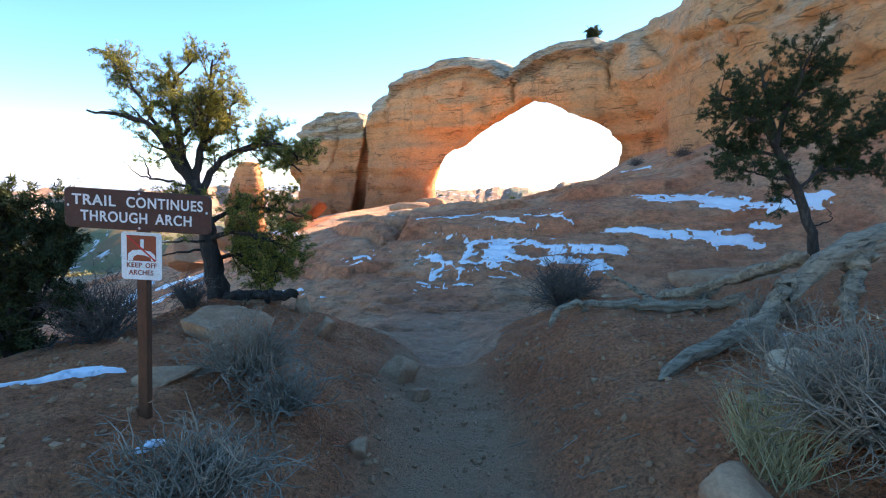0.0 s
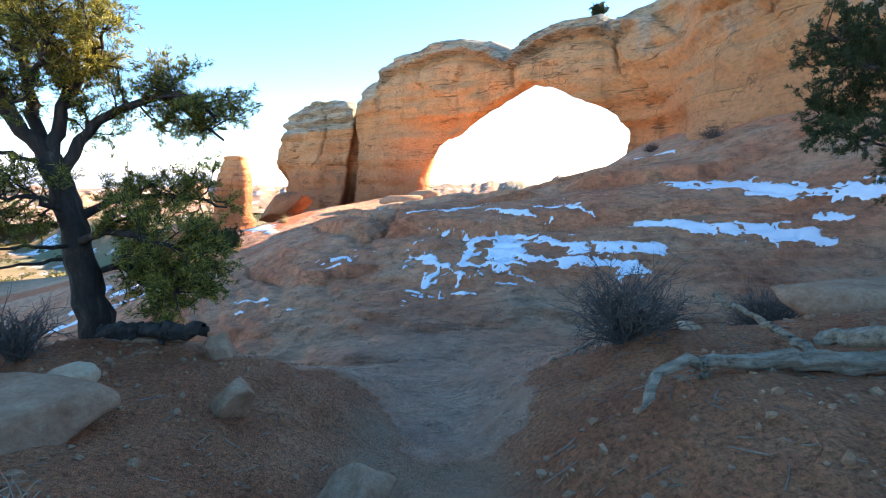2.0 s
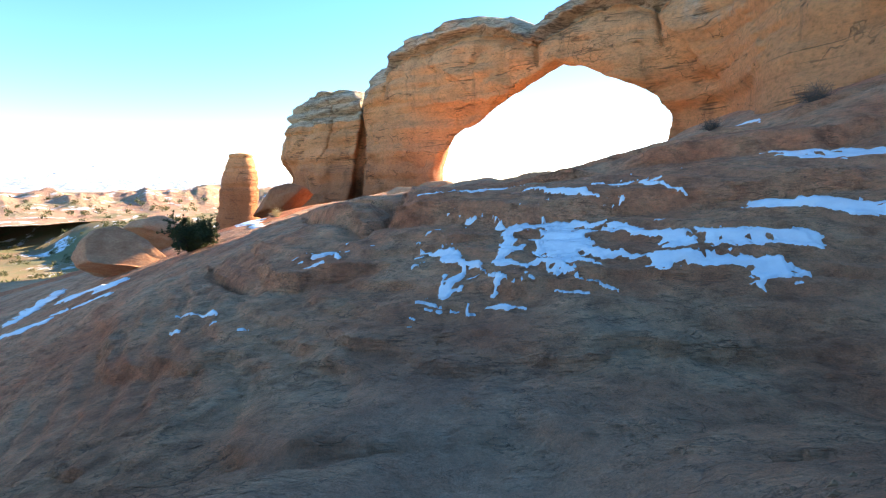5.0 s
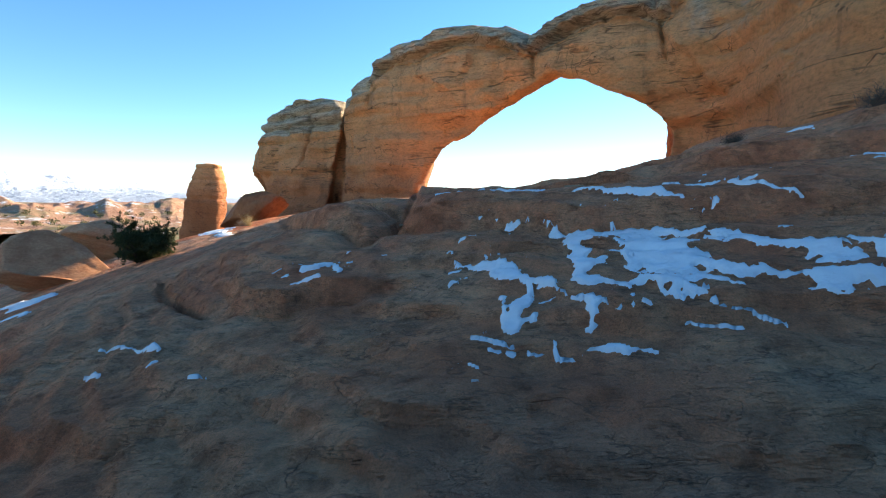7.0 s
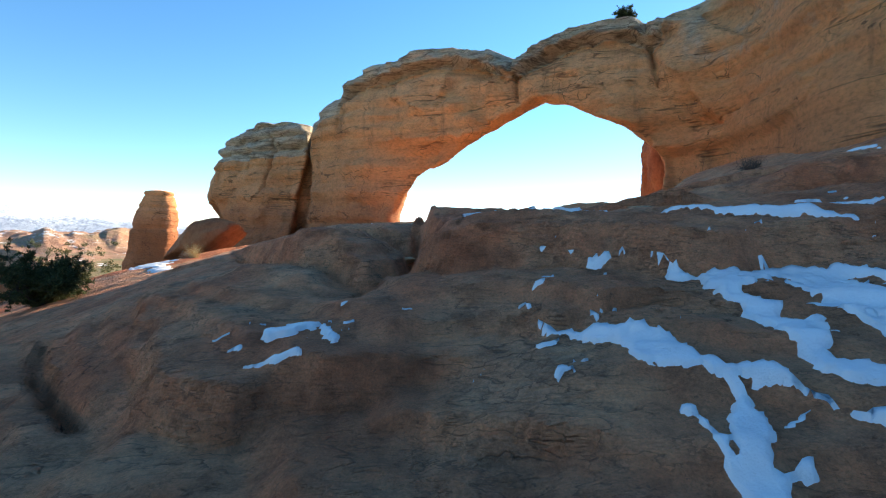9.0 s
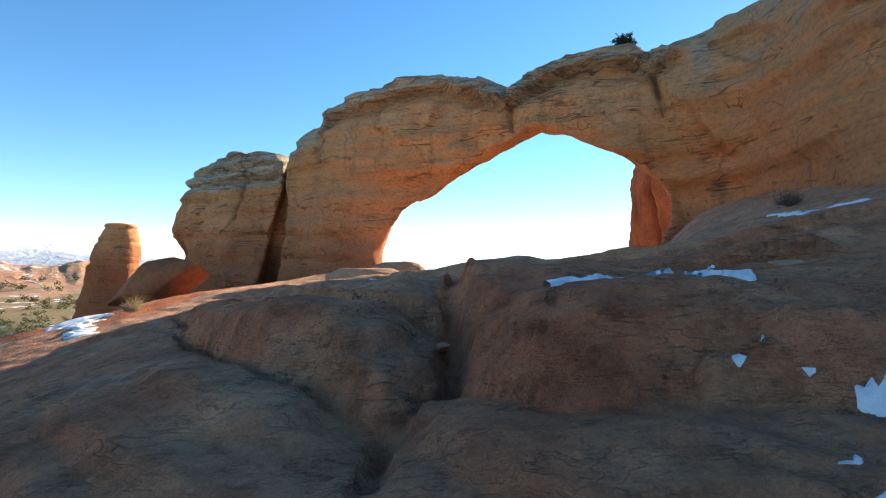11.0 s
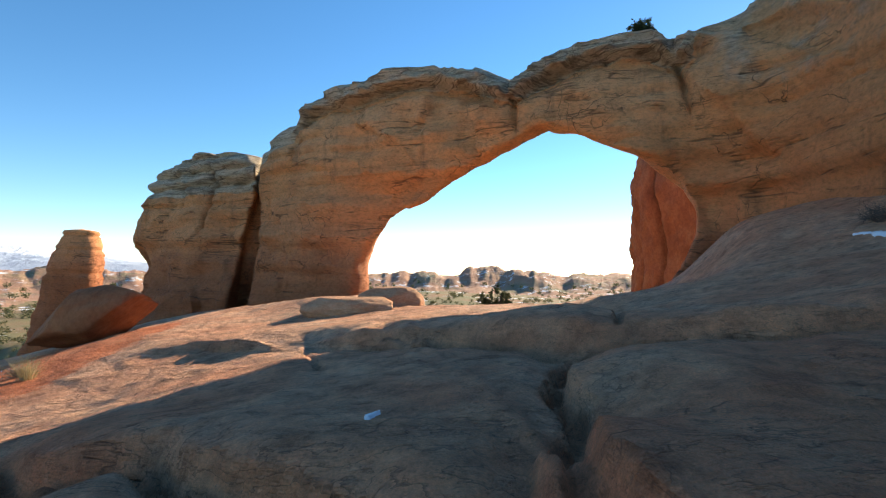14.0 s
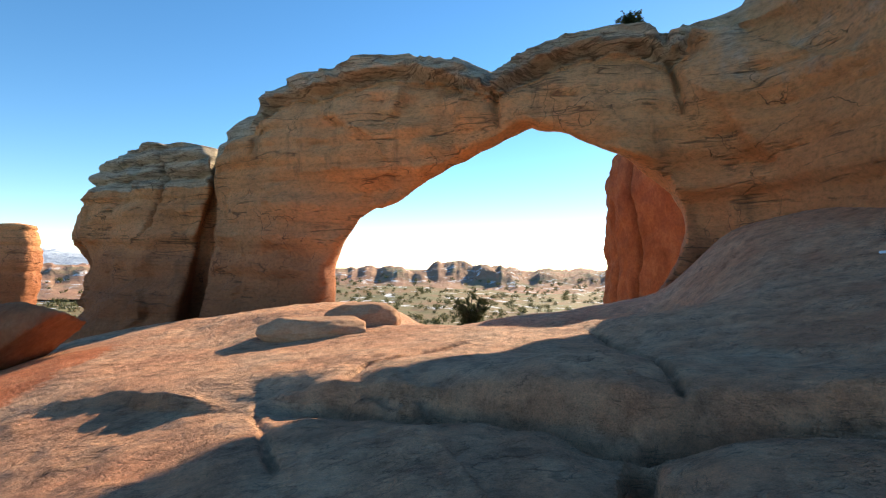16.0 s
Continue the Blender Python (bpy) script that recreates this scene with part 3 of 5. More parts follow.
def build_fin():
    h = 0.175
    u, n, z = np.arange(-32, 25, h), np.arange(-8.0, 12.6, h), np.arange(-3.0, 14.4, h)
    U, Zp = np.meshgrid(u, z, indexing="ij")
    op = poly_distance(U, Zp, OPENING).astype(np.float32)
    U, N, Z = np.meshgrid(u.astype(np.float32), n.astype(np.float32), z.astype(np.float32), indexing="ij")
    u3 = u[:, None, None].astype(np.float32)
    top = (crest(u).astype(np.float32)[:, None, None] + 0.12 * vnoise(U * 0.9, N * 0.9, 0.3))
    below = top - Z
    zw = Z + 0.3 * vnoise(U * 0.12, N * 0.12, 9.1) + 0.012 * U
    block = sstep(-15.8, -17.0, u3)
    strata = 0.28 * vnoise(U * 0.06, 4.0, zw * 1.3) + 0.12 * vnoise(U * 0.15, 9.0, zw * 3.1) * sstep(4.5, 7.0, Z)
    for zl, depth in ((6.5, 0.45), (7.35, 0.4), (8.25, 0.45), (5.2, 0.25)):
        strata = strata - (0.35 + 0.65 * block) * depth * np.exp(-((zw - zl) / 0.16) ** 2)
    for zl, depth, step_in in ((5.5, 0.55, 0.35), (6.9, 0.4, 0.25), (8.3, 0.5, 0.4), (9.6, 0.4, 0.2)):
        zq = zw + 0.5 * vnoise(U * 0.35, zl, 3.0) + 0.12 * vnoise(U * 1.3, zl, 1.0)
        edge = sstep(7.5, 10.0, u3) * sstep(-0.4, 0.3, vnoise(U * 0.28, zl * 3.1, 0.5))
        strata = strata - edge * (depth * np.exp(-((zq - zl) / 0.14) ** 2) + step_in * sstep(zl - 0.05, zl + 0.15, zq))
    span = sstep(-13, -11, u3) * sstep(8, 6.5, u3)
    cap = span * (0.6 * sstep(1.1, 0.9, below) * sstep(0.0, 0.35, below) - 0.55 * np.exp(-((below - 1.3) / 0.22) ** 2))
    # thin ragged beds of the cap, and of the upper cliff
    beds = below / 0.42 + 0.5 * vnoise(U * 0.3, N * 0.3, 2.2)
    cap = cap + (span * sstep(1.7, 1.2, below) * 0.34 + sstep(8.0, 10.0, u3) * sstep(6.0, 7.5, Z) * 0.2) * (0.5 - (beds - np.floor(beds)))
    wall = sstep(8.8, 11.5, u3)
    lean = wall * (0.30 * np.maximum(Z - 5.6, 0) + 0.25 * np.maximum(Z - 9, 0))
    foot = 0.28 * np.maximum(1.4 - Z, 0)
    bulge = 0.7 * fbm(U * 0.17, N * 0.08, Z * 0.24, 3) + 0.22 * fbm(U * 0.8, N * 0.8, Z * 1.0, 3)
    # broad flaked panels: facets with sharp edges
    cell = np.floor(U * 0.33 + 0.5 * vnoise(U * 0.25, 1.0, Z * 0.3) + 0.18 * Z)
    flake = 0.5 * (LATTICE[(cell.astype(int)) & 31, 3, (np.floor(Z * 0.31 + 0.22 * U + 0.7 * vnoise(U * 0.3, 7.0, Z * 0.3)).astype(int)) & 31] - 0.5)
    nf = front(u).astype(np.float32)[:, None, None] + cap + strata + bulge + foot - lean + flake
    nb = behind(u).astype(np.float32)[:, None, None] - strata - 0.5 * bulge + 0.25 * np.maximum(Z - 6, 0) * sstep(-16, -12, u3)
    # hollow under the right shoulder, below a jutting band
    hollow = sstep(5.9, 6.8, u3) * sstep(12.0, 10.5, u3) * sstep(4.9, 4.4, zw)
    nf = nf - hollow * (0.9 + 0.25 * np.sin(U * 3.1 + Z))
    d = smax(N - nf, nb - N, 0.7)
    d = smax(d, (Z - top) * 0.85, 0.45)
    flare = np.maximum(-0.6 - N, 0) * (0.75 * sstep(0, -5, u3) + 0.45 * sstep(-5, 0, u3) * sstep(6, 3, u3))
    d = smax(d, -(op[:, None, :] + 0.16 * fbm(U * 0.7, N * 0.5, Z * 0.7, 3) - flare) * 0.8, 0.22)
    # cleft between the end block and the fin
    cu = -17.0 + 0.17 * (Z - 1.5) + 0.95 * np.clip(N - 0.2, -1.8, 0.6)
    cleft = np.hypot((U - cu) / (0.2 + 0.2 * np.clip(6.6 - Z, 0, 3.2)), np.maximum(0, -1.3 - N) * 2) - 1
    d = smax(d, -cleft * 0.4, 0.12)
    # open joints across the span and beside the right shoulder, and cracks in the end block
    for at, tilt, low, wide in ((0.05, -0.1, 8.5, 0.13), (6.35, -0.25, 8.2, 0.10), (-20.3, 0.12, 4.6, 0.12), (-23.6, -0.08, 6.2, 0.1), (-11.9, 0.35, 8.4, 0.10)):
        joint = np.hypot((U - at - tilt * (Z - 9)) / wide, np.maximum(0, low - Z)) - 1
        d = smax(d, -np.maximum(joint * wide, nf - 0.55 - N), 0.08)
    # the end block draws in towards its foot
    d = smax(d, (-28.6 - 0.9 * np.clip((Z - 1) / 4, 0, 1) + 0.4 * np.clip((Z - 6.2) / 2, 0, 1) * 3 - U) * 0.7 + 0.3 * vnoise(N * 0.4, Z * 0.9, 2.0) - 0.2, 0.5)
    verts, quads = surface_nets(d, (u[0], n[0], z[0]), h)
    w = np.empty_like(verts)
    w[:, :2] = FIN_AT + verts[:, :1] * FIN_ALONG + verts[:, 1:2] * FIN_OUT
    w[:, 2] = verts[:, 2]
    me = mesh_of("sandstone_arch", w, quads[:, ::-1])
    depth = crest(verts[:, 0]) - verts[:, 2]
    pale = np.where(verts[:, 0] < -15.8, sstep(6.0, 6.8, verts[:, 2]), np.where(verts[:, 0] < 6.8, sstep(1.5, 0.9, depth), sstep(7.2, 8.6, verts[:, 2] + 0.25 * (verts[:, 0] - 7)) * 0.42))
    a = me.attributes.new("cap", "FLOAT", "POINT")
    a.data.foreach_set("value", pale.astype(np.float32))
    return thing("sandstone_arch", me, SANDSTONE, "natural sandstone arch in a tall orange rock fin with pale cap", "rock arch", kind="structure")


def lay(x, y):
    return float(height(x, y))


build_ground()
build_fin()


# ---- more materials ----
def make_simple(name, stops, scale=3.0, bump=0.01, rough=0.9, stretch=(1, 1, 1), detail=6, per_object=0.0, bump_scale=None):
    """Mottled matt surface: two scales of noise over a ramp of colours."""
    m = Mat(name, rough)
    f = m.noise(scale, detail, 0.68, stretch)
    if per_object:
        f = m.math("ADD", f, m.math("MULTIPLY", m.math("SUBTRACT", m.random(), 0.5), per_object))
    col = m.ramp(f, stops)
    col = m.mix(0.6, col, m.ramp(m.noise(scale * 7, 4, 0.7, stretch), [(0.35, (0.7, 0.68, 0.66)), (0.62, (1.1, 1.08, 1.06))]), "MULTIPLY")
    return m.done(col, m.bump(m.noise(bump_scale or scale * 3, 6, 0.72, stretch), bump, 0.8))


def make_leaf(name, stops):
    m = Mat(name, 0.65)
    col = m.ramp(m.island(), stops)
    thin = m.t.nodes.new("ShaderNodeBsdfTranslucent")
    both = m.t.nodes.new("ShaderNodeMixShader")
    both.inputs[0].default_value = 0.32
    m.t.links.new(col, thin.inputs["Color"])
    m.t.links.new(m.b.outputs[0], both.inputs[1])
    m.t.links.new(thin.outputs[0], both.inputs[2])
    m.t.links.new(both.outputs[0], m.t.nodes["Material Output"].inputs["Surface"])
    return m.done(col)


def make_snow():
    m = Mat("old_snow", 0.6)
    col = m.ramp(m.noise(4.0, 5), [(0.3, (0.66, 0.68, 0.72)), (0.7, (0.78, 0.80, 0.83))])
    dirt = m.ramp(m.noise(26.0, 5, 0.75), [(0.62, (0, 0, 0)), (0.74, (1, 1, 1))])
    col = m.mix(m.math("MULTIPLY", dirt, 0.35), col, (0.42, 0.33, 0.28))
    return m.done(col, m.bump(m.noise(11.0, 6, 0.7), 0.03, 0.7))


BOULDER = make_simple("boulder_sandstone", [(0.3, (0.36, 0.16, 0.088)), (0.5, (0.47, 0.24, 0.135)), (0.7, (0.53, 0.31, 0.19))], 2.0, 0.05, stretch=(1, 1, 1.8), per_object=0.2)
PALE_ROCK = make_simple("pale_stone", [(0.3, (0.48, 0.24, 0.13)), (0.5, (0.60, 0.345, 0.205)), (0.7, (0.66, 0.43, 0.27))], 4.0, 0.02, per_object=0.2)
DUSTY_STONE = make_simple("dusty_stone", [(0.3, (0.29, 0.115, 0.06)), (0.5, (0.41, 0.195, 0.11)), (0.7, (0.50, 0.28, 0.17))], 5.0, 0.02, per_object=0.2)
RED_ROCK = make_simple("red_rock", [(0.3, (0.23, 0.078, 0.034)), (0.5, (0.33, 0.12, 0.054)), (0.7, (0.41, 0.17, 0.08))], 1.2, 0.08, stretch=(1, 1, 0.6))
BARK = make_simple("dark_bark", [(0.3, (0.022, 0.017, 0.014)), (0.55, (0.055, 0.043, 0.036)), (0.75, (0.12, 0.098, 0.082))], 14.0, 0.02, stretch=(1, 1, 0.18))
GREY_WOOD = make_simple("weathered_wood", [(0.3, (0.11, 0.072, 0.05)), (0.44, (0.35, 0.245, 0.17)), (0.58, (0.53, 0.385, 0.27)), (0.75, (0.62, 0.48, 0.36))], 30.0, 0.06, stretch=(0.14, 1.0, 0.8))
TWIG = make_simple("grey_twig", [(0.3, (0.15, 0.105, 0.075)), (0.5, (0.29, 0.215, 0.16)), (0.7, (0.43, 0.34, 0.265))], 6.0, 0.003)
DARK_TWIG = make_simple("dark_twig", [(0.3, (0.07, 0.052, 0.045)), (0.6, (0.15, 0.12, 0.105))], 6.0, 0.003)
NEEDLE = make_leaf("pinyon_needles", [(0.0, (0.05, 0.06, 0.018)), (0.5, (0.14, 0.135, 0.03)), (1.0, (0.42, 0.35, 0.055))])
JUNIPER = make_leaf("juniper_scales", [(0.0, (0.026, 0.038, 0.015)), (0.6, (0.055, 0.068, 0.026)), (1.0, (0.10, 0.105, 0.04))])
SAGE = make_leaf("sage_leaves", [(0.0, (0.15, 0.12, 0.08)), (0.6, (0.25, 0.205, 0.145)), (1.0, (0.36, 0.30, 0.22))])
DRY_GRASS = make_leaf("dry_grass", [(0.0, (0.30, 0.22, 0.10)), (0.6, (0.43, 0.33, 0.17)), (1.0, (0.5, 0.41, 0.24))])
SCRUB = make_leaf("desert_scrub", [(0.0, (0.05, 0.06, 0.025)), (0.5, (0.11, 0.11, 0.05)), (1.0, (0.22, 0.19, 0.09))])
SNOW = make_snow()
SIGN_BROWN = make_simple("sign_brown_paint", [(0.3, (0.060, 0.020, 0.013)), (0.7, (0.085, 0.030, 0.020))], 9.0, 0.0015, 0.55)
POST_BROWN = make_simple("post_brown_paint", [(0.3, (0.085, 0.030, 0.016)), (0.7, (0.15, 0.055, 0.028))], 7.0, 0.002, 0.6, (1, 1, 0.3))
SIGN_WHITE = make_simple("sign_white_paint", [(0.3, (0.66, 0.65, 0.62)), (0.7, (0.78, 0.77, 0.75))], 18.0, 0.0006, 0.5)
SIGN_RED = make_simple("sign_red_print", [(0.3, (0.55, 0.035, 0.02)), (0.7, (0.65, 0.05, 0.03))], 18.0, 0.0004, 0.5)
SIGN_RUST = make_simple("sign_rust_print", [(0.3, (0.27, 0.052, 0.02)), (0.7, (0.32, 0.07, 0.03))], 18.0, 0.0004, 0.5)
BOLT = make_simple("bolt_zinc", [(0.3, (0.5, 0.5, 0.5)), (0.7, (0.65, 0.65, 0.63))], 30.0, 0.0005, 0.4)


# ---- builders of natural shapes ----
class Pile:
    """Collects tubes (quads) or blades (triangles) for one mesh."""

    def __init__(self):
        self.v, self.f, self.n = [], [], 0

    def add(self, v, f):
        self.v.append(v)
        self.f.append(np.asarray(f) + self.n)
        self.n += len(v)

    def mesh(self, name, smooth=True):
        return mesh_of(name, np.concatenate(self.v), np.concatenate(self.f), smooth)

    def tube(self, pts, radii, sides=6, rough=0.0, ridge=0.0):
        pts, radii = np.asarray(pts, float), np.asarray(radii, float)
        tang = np.gradient(pts, axis=0)
        tang /= np.linalg.norm(tang, axis=1)[:, None] + 1e-9
        ref = np.array([0.31, 0.22, 0.92]) if abs(tang[0, 2]) < 0.8 else np.array([0.95, 0.2, 0.1])
        a = np.cross(tang, ref)
        a /= np.linalg.norm(a, axis=1)[:, None] + 1e-9
        c = np.cross(tang, a)
        ang = np.linspace(0, 2 * np.pi, sides, endpoint=False)
        r = radii[:, None] * (1 + (rough * rng.standard_normal((len(pts), sides)) if rough else 0))
        if ridge:
            s = np.arange(len(pts))[:, None] * 0.16
            r = r * (1 + ridge * (np.sin(5 * ang[None] + 2.2 * s) + 0.6 * np.sin(9 * ang[None] - 3.1 * s + 1.0)))
        v = pts[:, None, :] + r[..., None] * (np.cos(ang)[None, :, None] * a[:, None, :] + np.sin(ang)[None, :, None] * c[:, None, :])
        i = np.arange(len(pts) - 1)[:, None] * sides
        k, k2 = np.arange(sides)[None, :], (np.arange(sides)[None, :] + 1) % sides
        f = np.stack([i + k, i + k2, i + sides + k2, i + sides + k], -1).reshape(-1, 4)
        self.add(v.reshape(-1, 3), f)

    def blades(self, base, way, length, width):
        """One narrow triangle for each base point."""
        n = len(base)
        way = way / (np.linalg.norm(way, axis=1)[:, None] + 1e-9)
        across = np.cross(way, rng.standard_normal((n, 3)))
        across /= np.linalg.norm(across, axis=1)[:, None] + 1e-9
        w = np.broadcast_to(np.asarray(width, float), (n,))[:, None]
        l = np.broadcast_to(np.asarray(length, float), (n,))[:, None]
        v = np.stack([base - across * w * 0.5, base + across * w * 0.5, base + way * l], 1).reshape(-1, 3)
        self.add(v, np.arange(3 * n).reshape(-1, 3))


def wander(start, way, length, steps, bend, lift=0.0):
    """A crooked line from start."""
    p, d, out = np.array(start, float), np.array(way, float), []
    d /= np.linalg.norm(d)
    for _ in range(steps + 1):
        out.append(p.copy())
        d = d + bend * rng.standard_normal(3) + np.array([0, 0, lift])
        d /= np.linalg.norm(d)
        p = p + d * length / steps
    return np.array(out)


def dense(line, n, jitter=0.0):
    line = np.asarray(line, float)
    s = np.concatenate([[0], np.cumsum(np.linalg.norm(np.diff(line, axis=0), axis=1))])
    q = np.linspace(0, s[-1], n)
    p = np.stack([np.interp(q, s, line[:, k]) for k in range(3)], 1)
    for _ in range(2):
        p[1:-1] = 0.25 * p[:-2] + 0.5 * p[1:-1] + 0.25 * p[2:]
    p[1:] += jitter * rng.standard_normal((n - 1, 3))
    return p


def tufts(pile, centres, ways, per, length, width):
    """Needle tufts: blades that fan out round each way."""
    c, d = np.repeat(centres, per, 0), np.repeat(ways, per, 0)
    d = d / (np.linalg.norm(d, axis=1)[:, None] + 1e-9) + 0.75 * rng.standard_normal(c.shape)
    pile.blades(c + 0.012 * rng.standard_normal(c.shape), d, length * rng.uniform(0.6, 1.15, len(c)), width)


def tree(name, base, limbs, leaf_mat, label, branches=9, reach=0.7, per=11, needle=0.075, width=0.011, leaf_from=0.25, sprigs=7, category="tree", lift=0.05):
    """A crooked trunk with limbs, each limb a line with its first and last radius and how leafy it is."""
    wood, leaf = Pile(), Pile()
    for line, r0, r1, leafy in limbs:
        p = dense(line, 16, 0.012)
        rr = np.linspace(r0, r1, 16)
        wood.tube(p, rr, 9 if r0 > 0.05 else 6, 0.07)
        if leafy <= 0:
            continue
        length = np.linalg.norm(np.diff(p, axis=0), axis=1).sum()
        for _ in range(int(branches * leafy)):
            k = int(rng.uniform(leaf_from, 1.0) * 15)
            along_way = p[min(k + 1, 15)] - p[max(k - 1, 0)]
            way = along_way / (np.linalg.norm(along_way) + 1e-9) * 0.7 + 0.8 * rng.standard_normal(3) + np.array([0, 0, 0.25])
            sub = wander(p[k], way, reach * rng.uniform(0.35, 1.0), 6, 0.22, lift)
            wood.tube(sub, np.linspace(max(rr[k] * 0.45, 0.008), 0.004, 7), 5)
            for _ in range(sprigs):
                j = rng.integers(2, 7)
                tw = wander(sub[j], (sub[j] - sub[j - 1]) / (np.linalg.norm(sub[j] - sub[j - 1]) + 1e-9) + 0.9 * rng.standard_normal(3), rng.uniform(0.08, 0.26), 3, 0.2, lift)
                wood.tube(tw, np.linspace(0.005, 0.002, 4), 3)
                q = np.repeat(tw[1:], 3, 0) + 0.02 * rng.standard_normal((9, 3))
                tufts(leaf, q, np.repeat(tw[1:] - tw[:-1], 3, 0), per, needle, width)
    top = tagged(new(name), label, category)
    top.location = base
    inv = Matrix.Translation(-Vector(base))
    for nm, pile, mat in (("trunk", wood, BARK), ("crown", leaf, leaf_mat)):
        if pile.n:
            me = pile.mesh(nm, nm == "trunk")
            me.transform(inv)
            thing(nm, me, mat, parent=top)
    return top


def shrub(base, radius, tall, stems, twig_mat, leaf_mat, label, leaf_n=900, leaf_len=0.022, leaf_w=0.008, name="desert_shrub", thick=0.007, spread_out=1.0):
    """A twiggy desert shrub: stems that fork twice from one foot."""
    wood, leaf = Pile(), Pile()
    tips = []
    base = np.array(base, float)
    for _ in range(stems):
        a = rng.uniform(0, 2 * np.pi)
        out = rng.uniform(0.1, 1.0) ** 0.7 * spread_out
        way = np.array([math.cos(a) * out * radius, math.sin(a) * out * radius, tall * rng.uniform(0.55, 1.0) * (1.15 - 0.5 * out)])
        l1 = wander(base + 0.05 * radius * rng.standard_normal(3) * [1, 1, 0.1], way, np.linalg.norm(way) * 0.6, 5, 0.16, 0.02)
        wood.tube(l1, np.linspace(thick, thick * 0.6, 6), 4)
        for _ in range(3):
            j = rng.integers(2, 6)
            l2 = wander(l1[j], (l1[j] - l1[j - 1]) * 6 / np.linalg.norm(way) + 0.55 * rng.standard_normal(3), np.linalg.norm(way) * rng.uniform(0.25, 0.5), 4, 0.25, 0.03)
            wood.tube(l2, np.linspace(thick * 0.55, thick * 0.3, 5), 3)
            for _ in range(3):
                k = rng.integers(1, 5)
                l3 = wander(l2[k], (l2[k] - l2[k - 1]) / np.linalg.norm(l2[k] - l2[k - 1]) + 0.7 * rng.standard_normal(3), radius * rng.uniform(0.08, 0.26), 3, 0.28, 0.03)
                wood.tube(l3, np.linspace(thick * 0.32, thick * 0.16, 4), 3)
                tips.append(l3[1:])
    tips = np.concatenate(tips)
    top = tagged(new(name), label, "shrub")
    top.location = Vector(base)
    inv = Matrix.Translation(-Vector(base))
    me = wood.mesh("brushwood")
    me.transform(inv)
    thing("brushwood", me, twig_mat, parent=top)
    if leaf_n:
        pick = tips[rng.integers(0, len(tips), leaf_n)] + 0.015 * rng.standard_normal((leaf_n, 3))
        leaf.blades(pick, rng.standard_normal((leaf_n, 3)) + [0, 0, 0.4], leaf_len * rng.uniform(0.6, 1.3, leaf_n), leaf_w)
        me = leaf.mesh("foliage", False)
        me.transform(inv)
        thing("foliage", me, leaf_mat, parent=top)
    return top


def rock(name, at, size, mat, label, turn=0.0, seed=0, facets=9, rough=0.10, detail=4, tilt=(0, 0), category="rock", flat=1.0, sink=0.25, layers=0.0):
    """A worn block: a ball cut by flat facets, then roughened."""
    r = np.random.default_rng(100 + seed)
    bm = bmesh.new()
    bmesh.ops.create_icosphere(bm, subdivisions=detail, radius=1.0)
    me = bpy.data.meshes.new(name)
    bm.to_mesh(me)
    bm.free()
    n = len(me.vertices)
    v = np.empty(n * 3, np.float32)
    me.vertices.foreach_get("co", v)
    v = v.reshape(-1, 3).astype(float)
    d = v.copy()
    for _ in range(facets):
        nrm = r.standard_normal(3)
        nrm /= np.linalg.norm(nrm)
        cut = r.uniform(0.42, 0.8)
        over = d @ nrm - cut
        d = d - np.maximum(over, 0)[:, None] * nrm * 0.97
    if flat < 1:
        d[:, 2] = np.clip(d[:, 2], -flat, flat) + 0.1 * (d[:, 2] - np.clip(d[:, 2], -flat, flat))
    off = r.uniform(0, 20, 3)
    bump = fbm(v[:, 0] * 1.7 + off[0], v[:, 1] * 1.7 + off[1], v[:, 2] * 1.7 + off[2], 5)
    d = d * (1 + rough * bump[:, None])
    if layers:
        ring = vnoise(v[:, 0] * 0.4 + off[0], off[1], d[:, 2] * 7 + off[2])
        d[:, :2] *= (1 + layers * ring[:, None])
    d *= np.asarray(size) / 2
    m = Euler((radians(tilt[0]), radians(tilt[1]), radians(turn))).to_matrix()
    d = d @ np.array(m).T
    d[:, 2] += -d[:, 2].min() - sink * size[2]
    me.vertices.foreach_set("co", d.astype(np.float32).ravel())
    me.polygons.foreach_set("use_smooth", np.ones(len(me.polygons), bool))
    me.update()
    ob = thing(name, me, mat, label, category)
    ob.location = at
    return ob


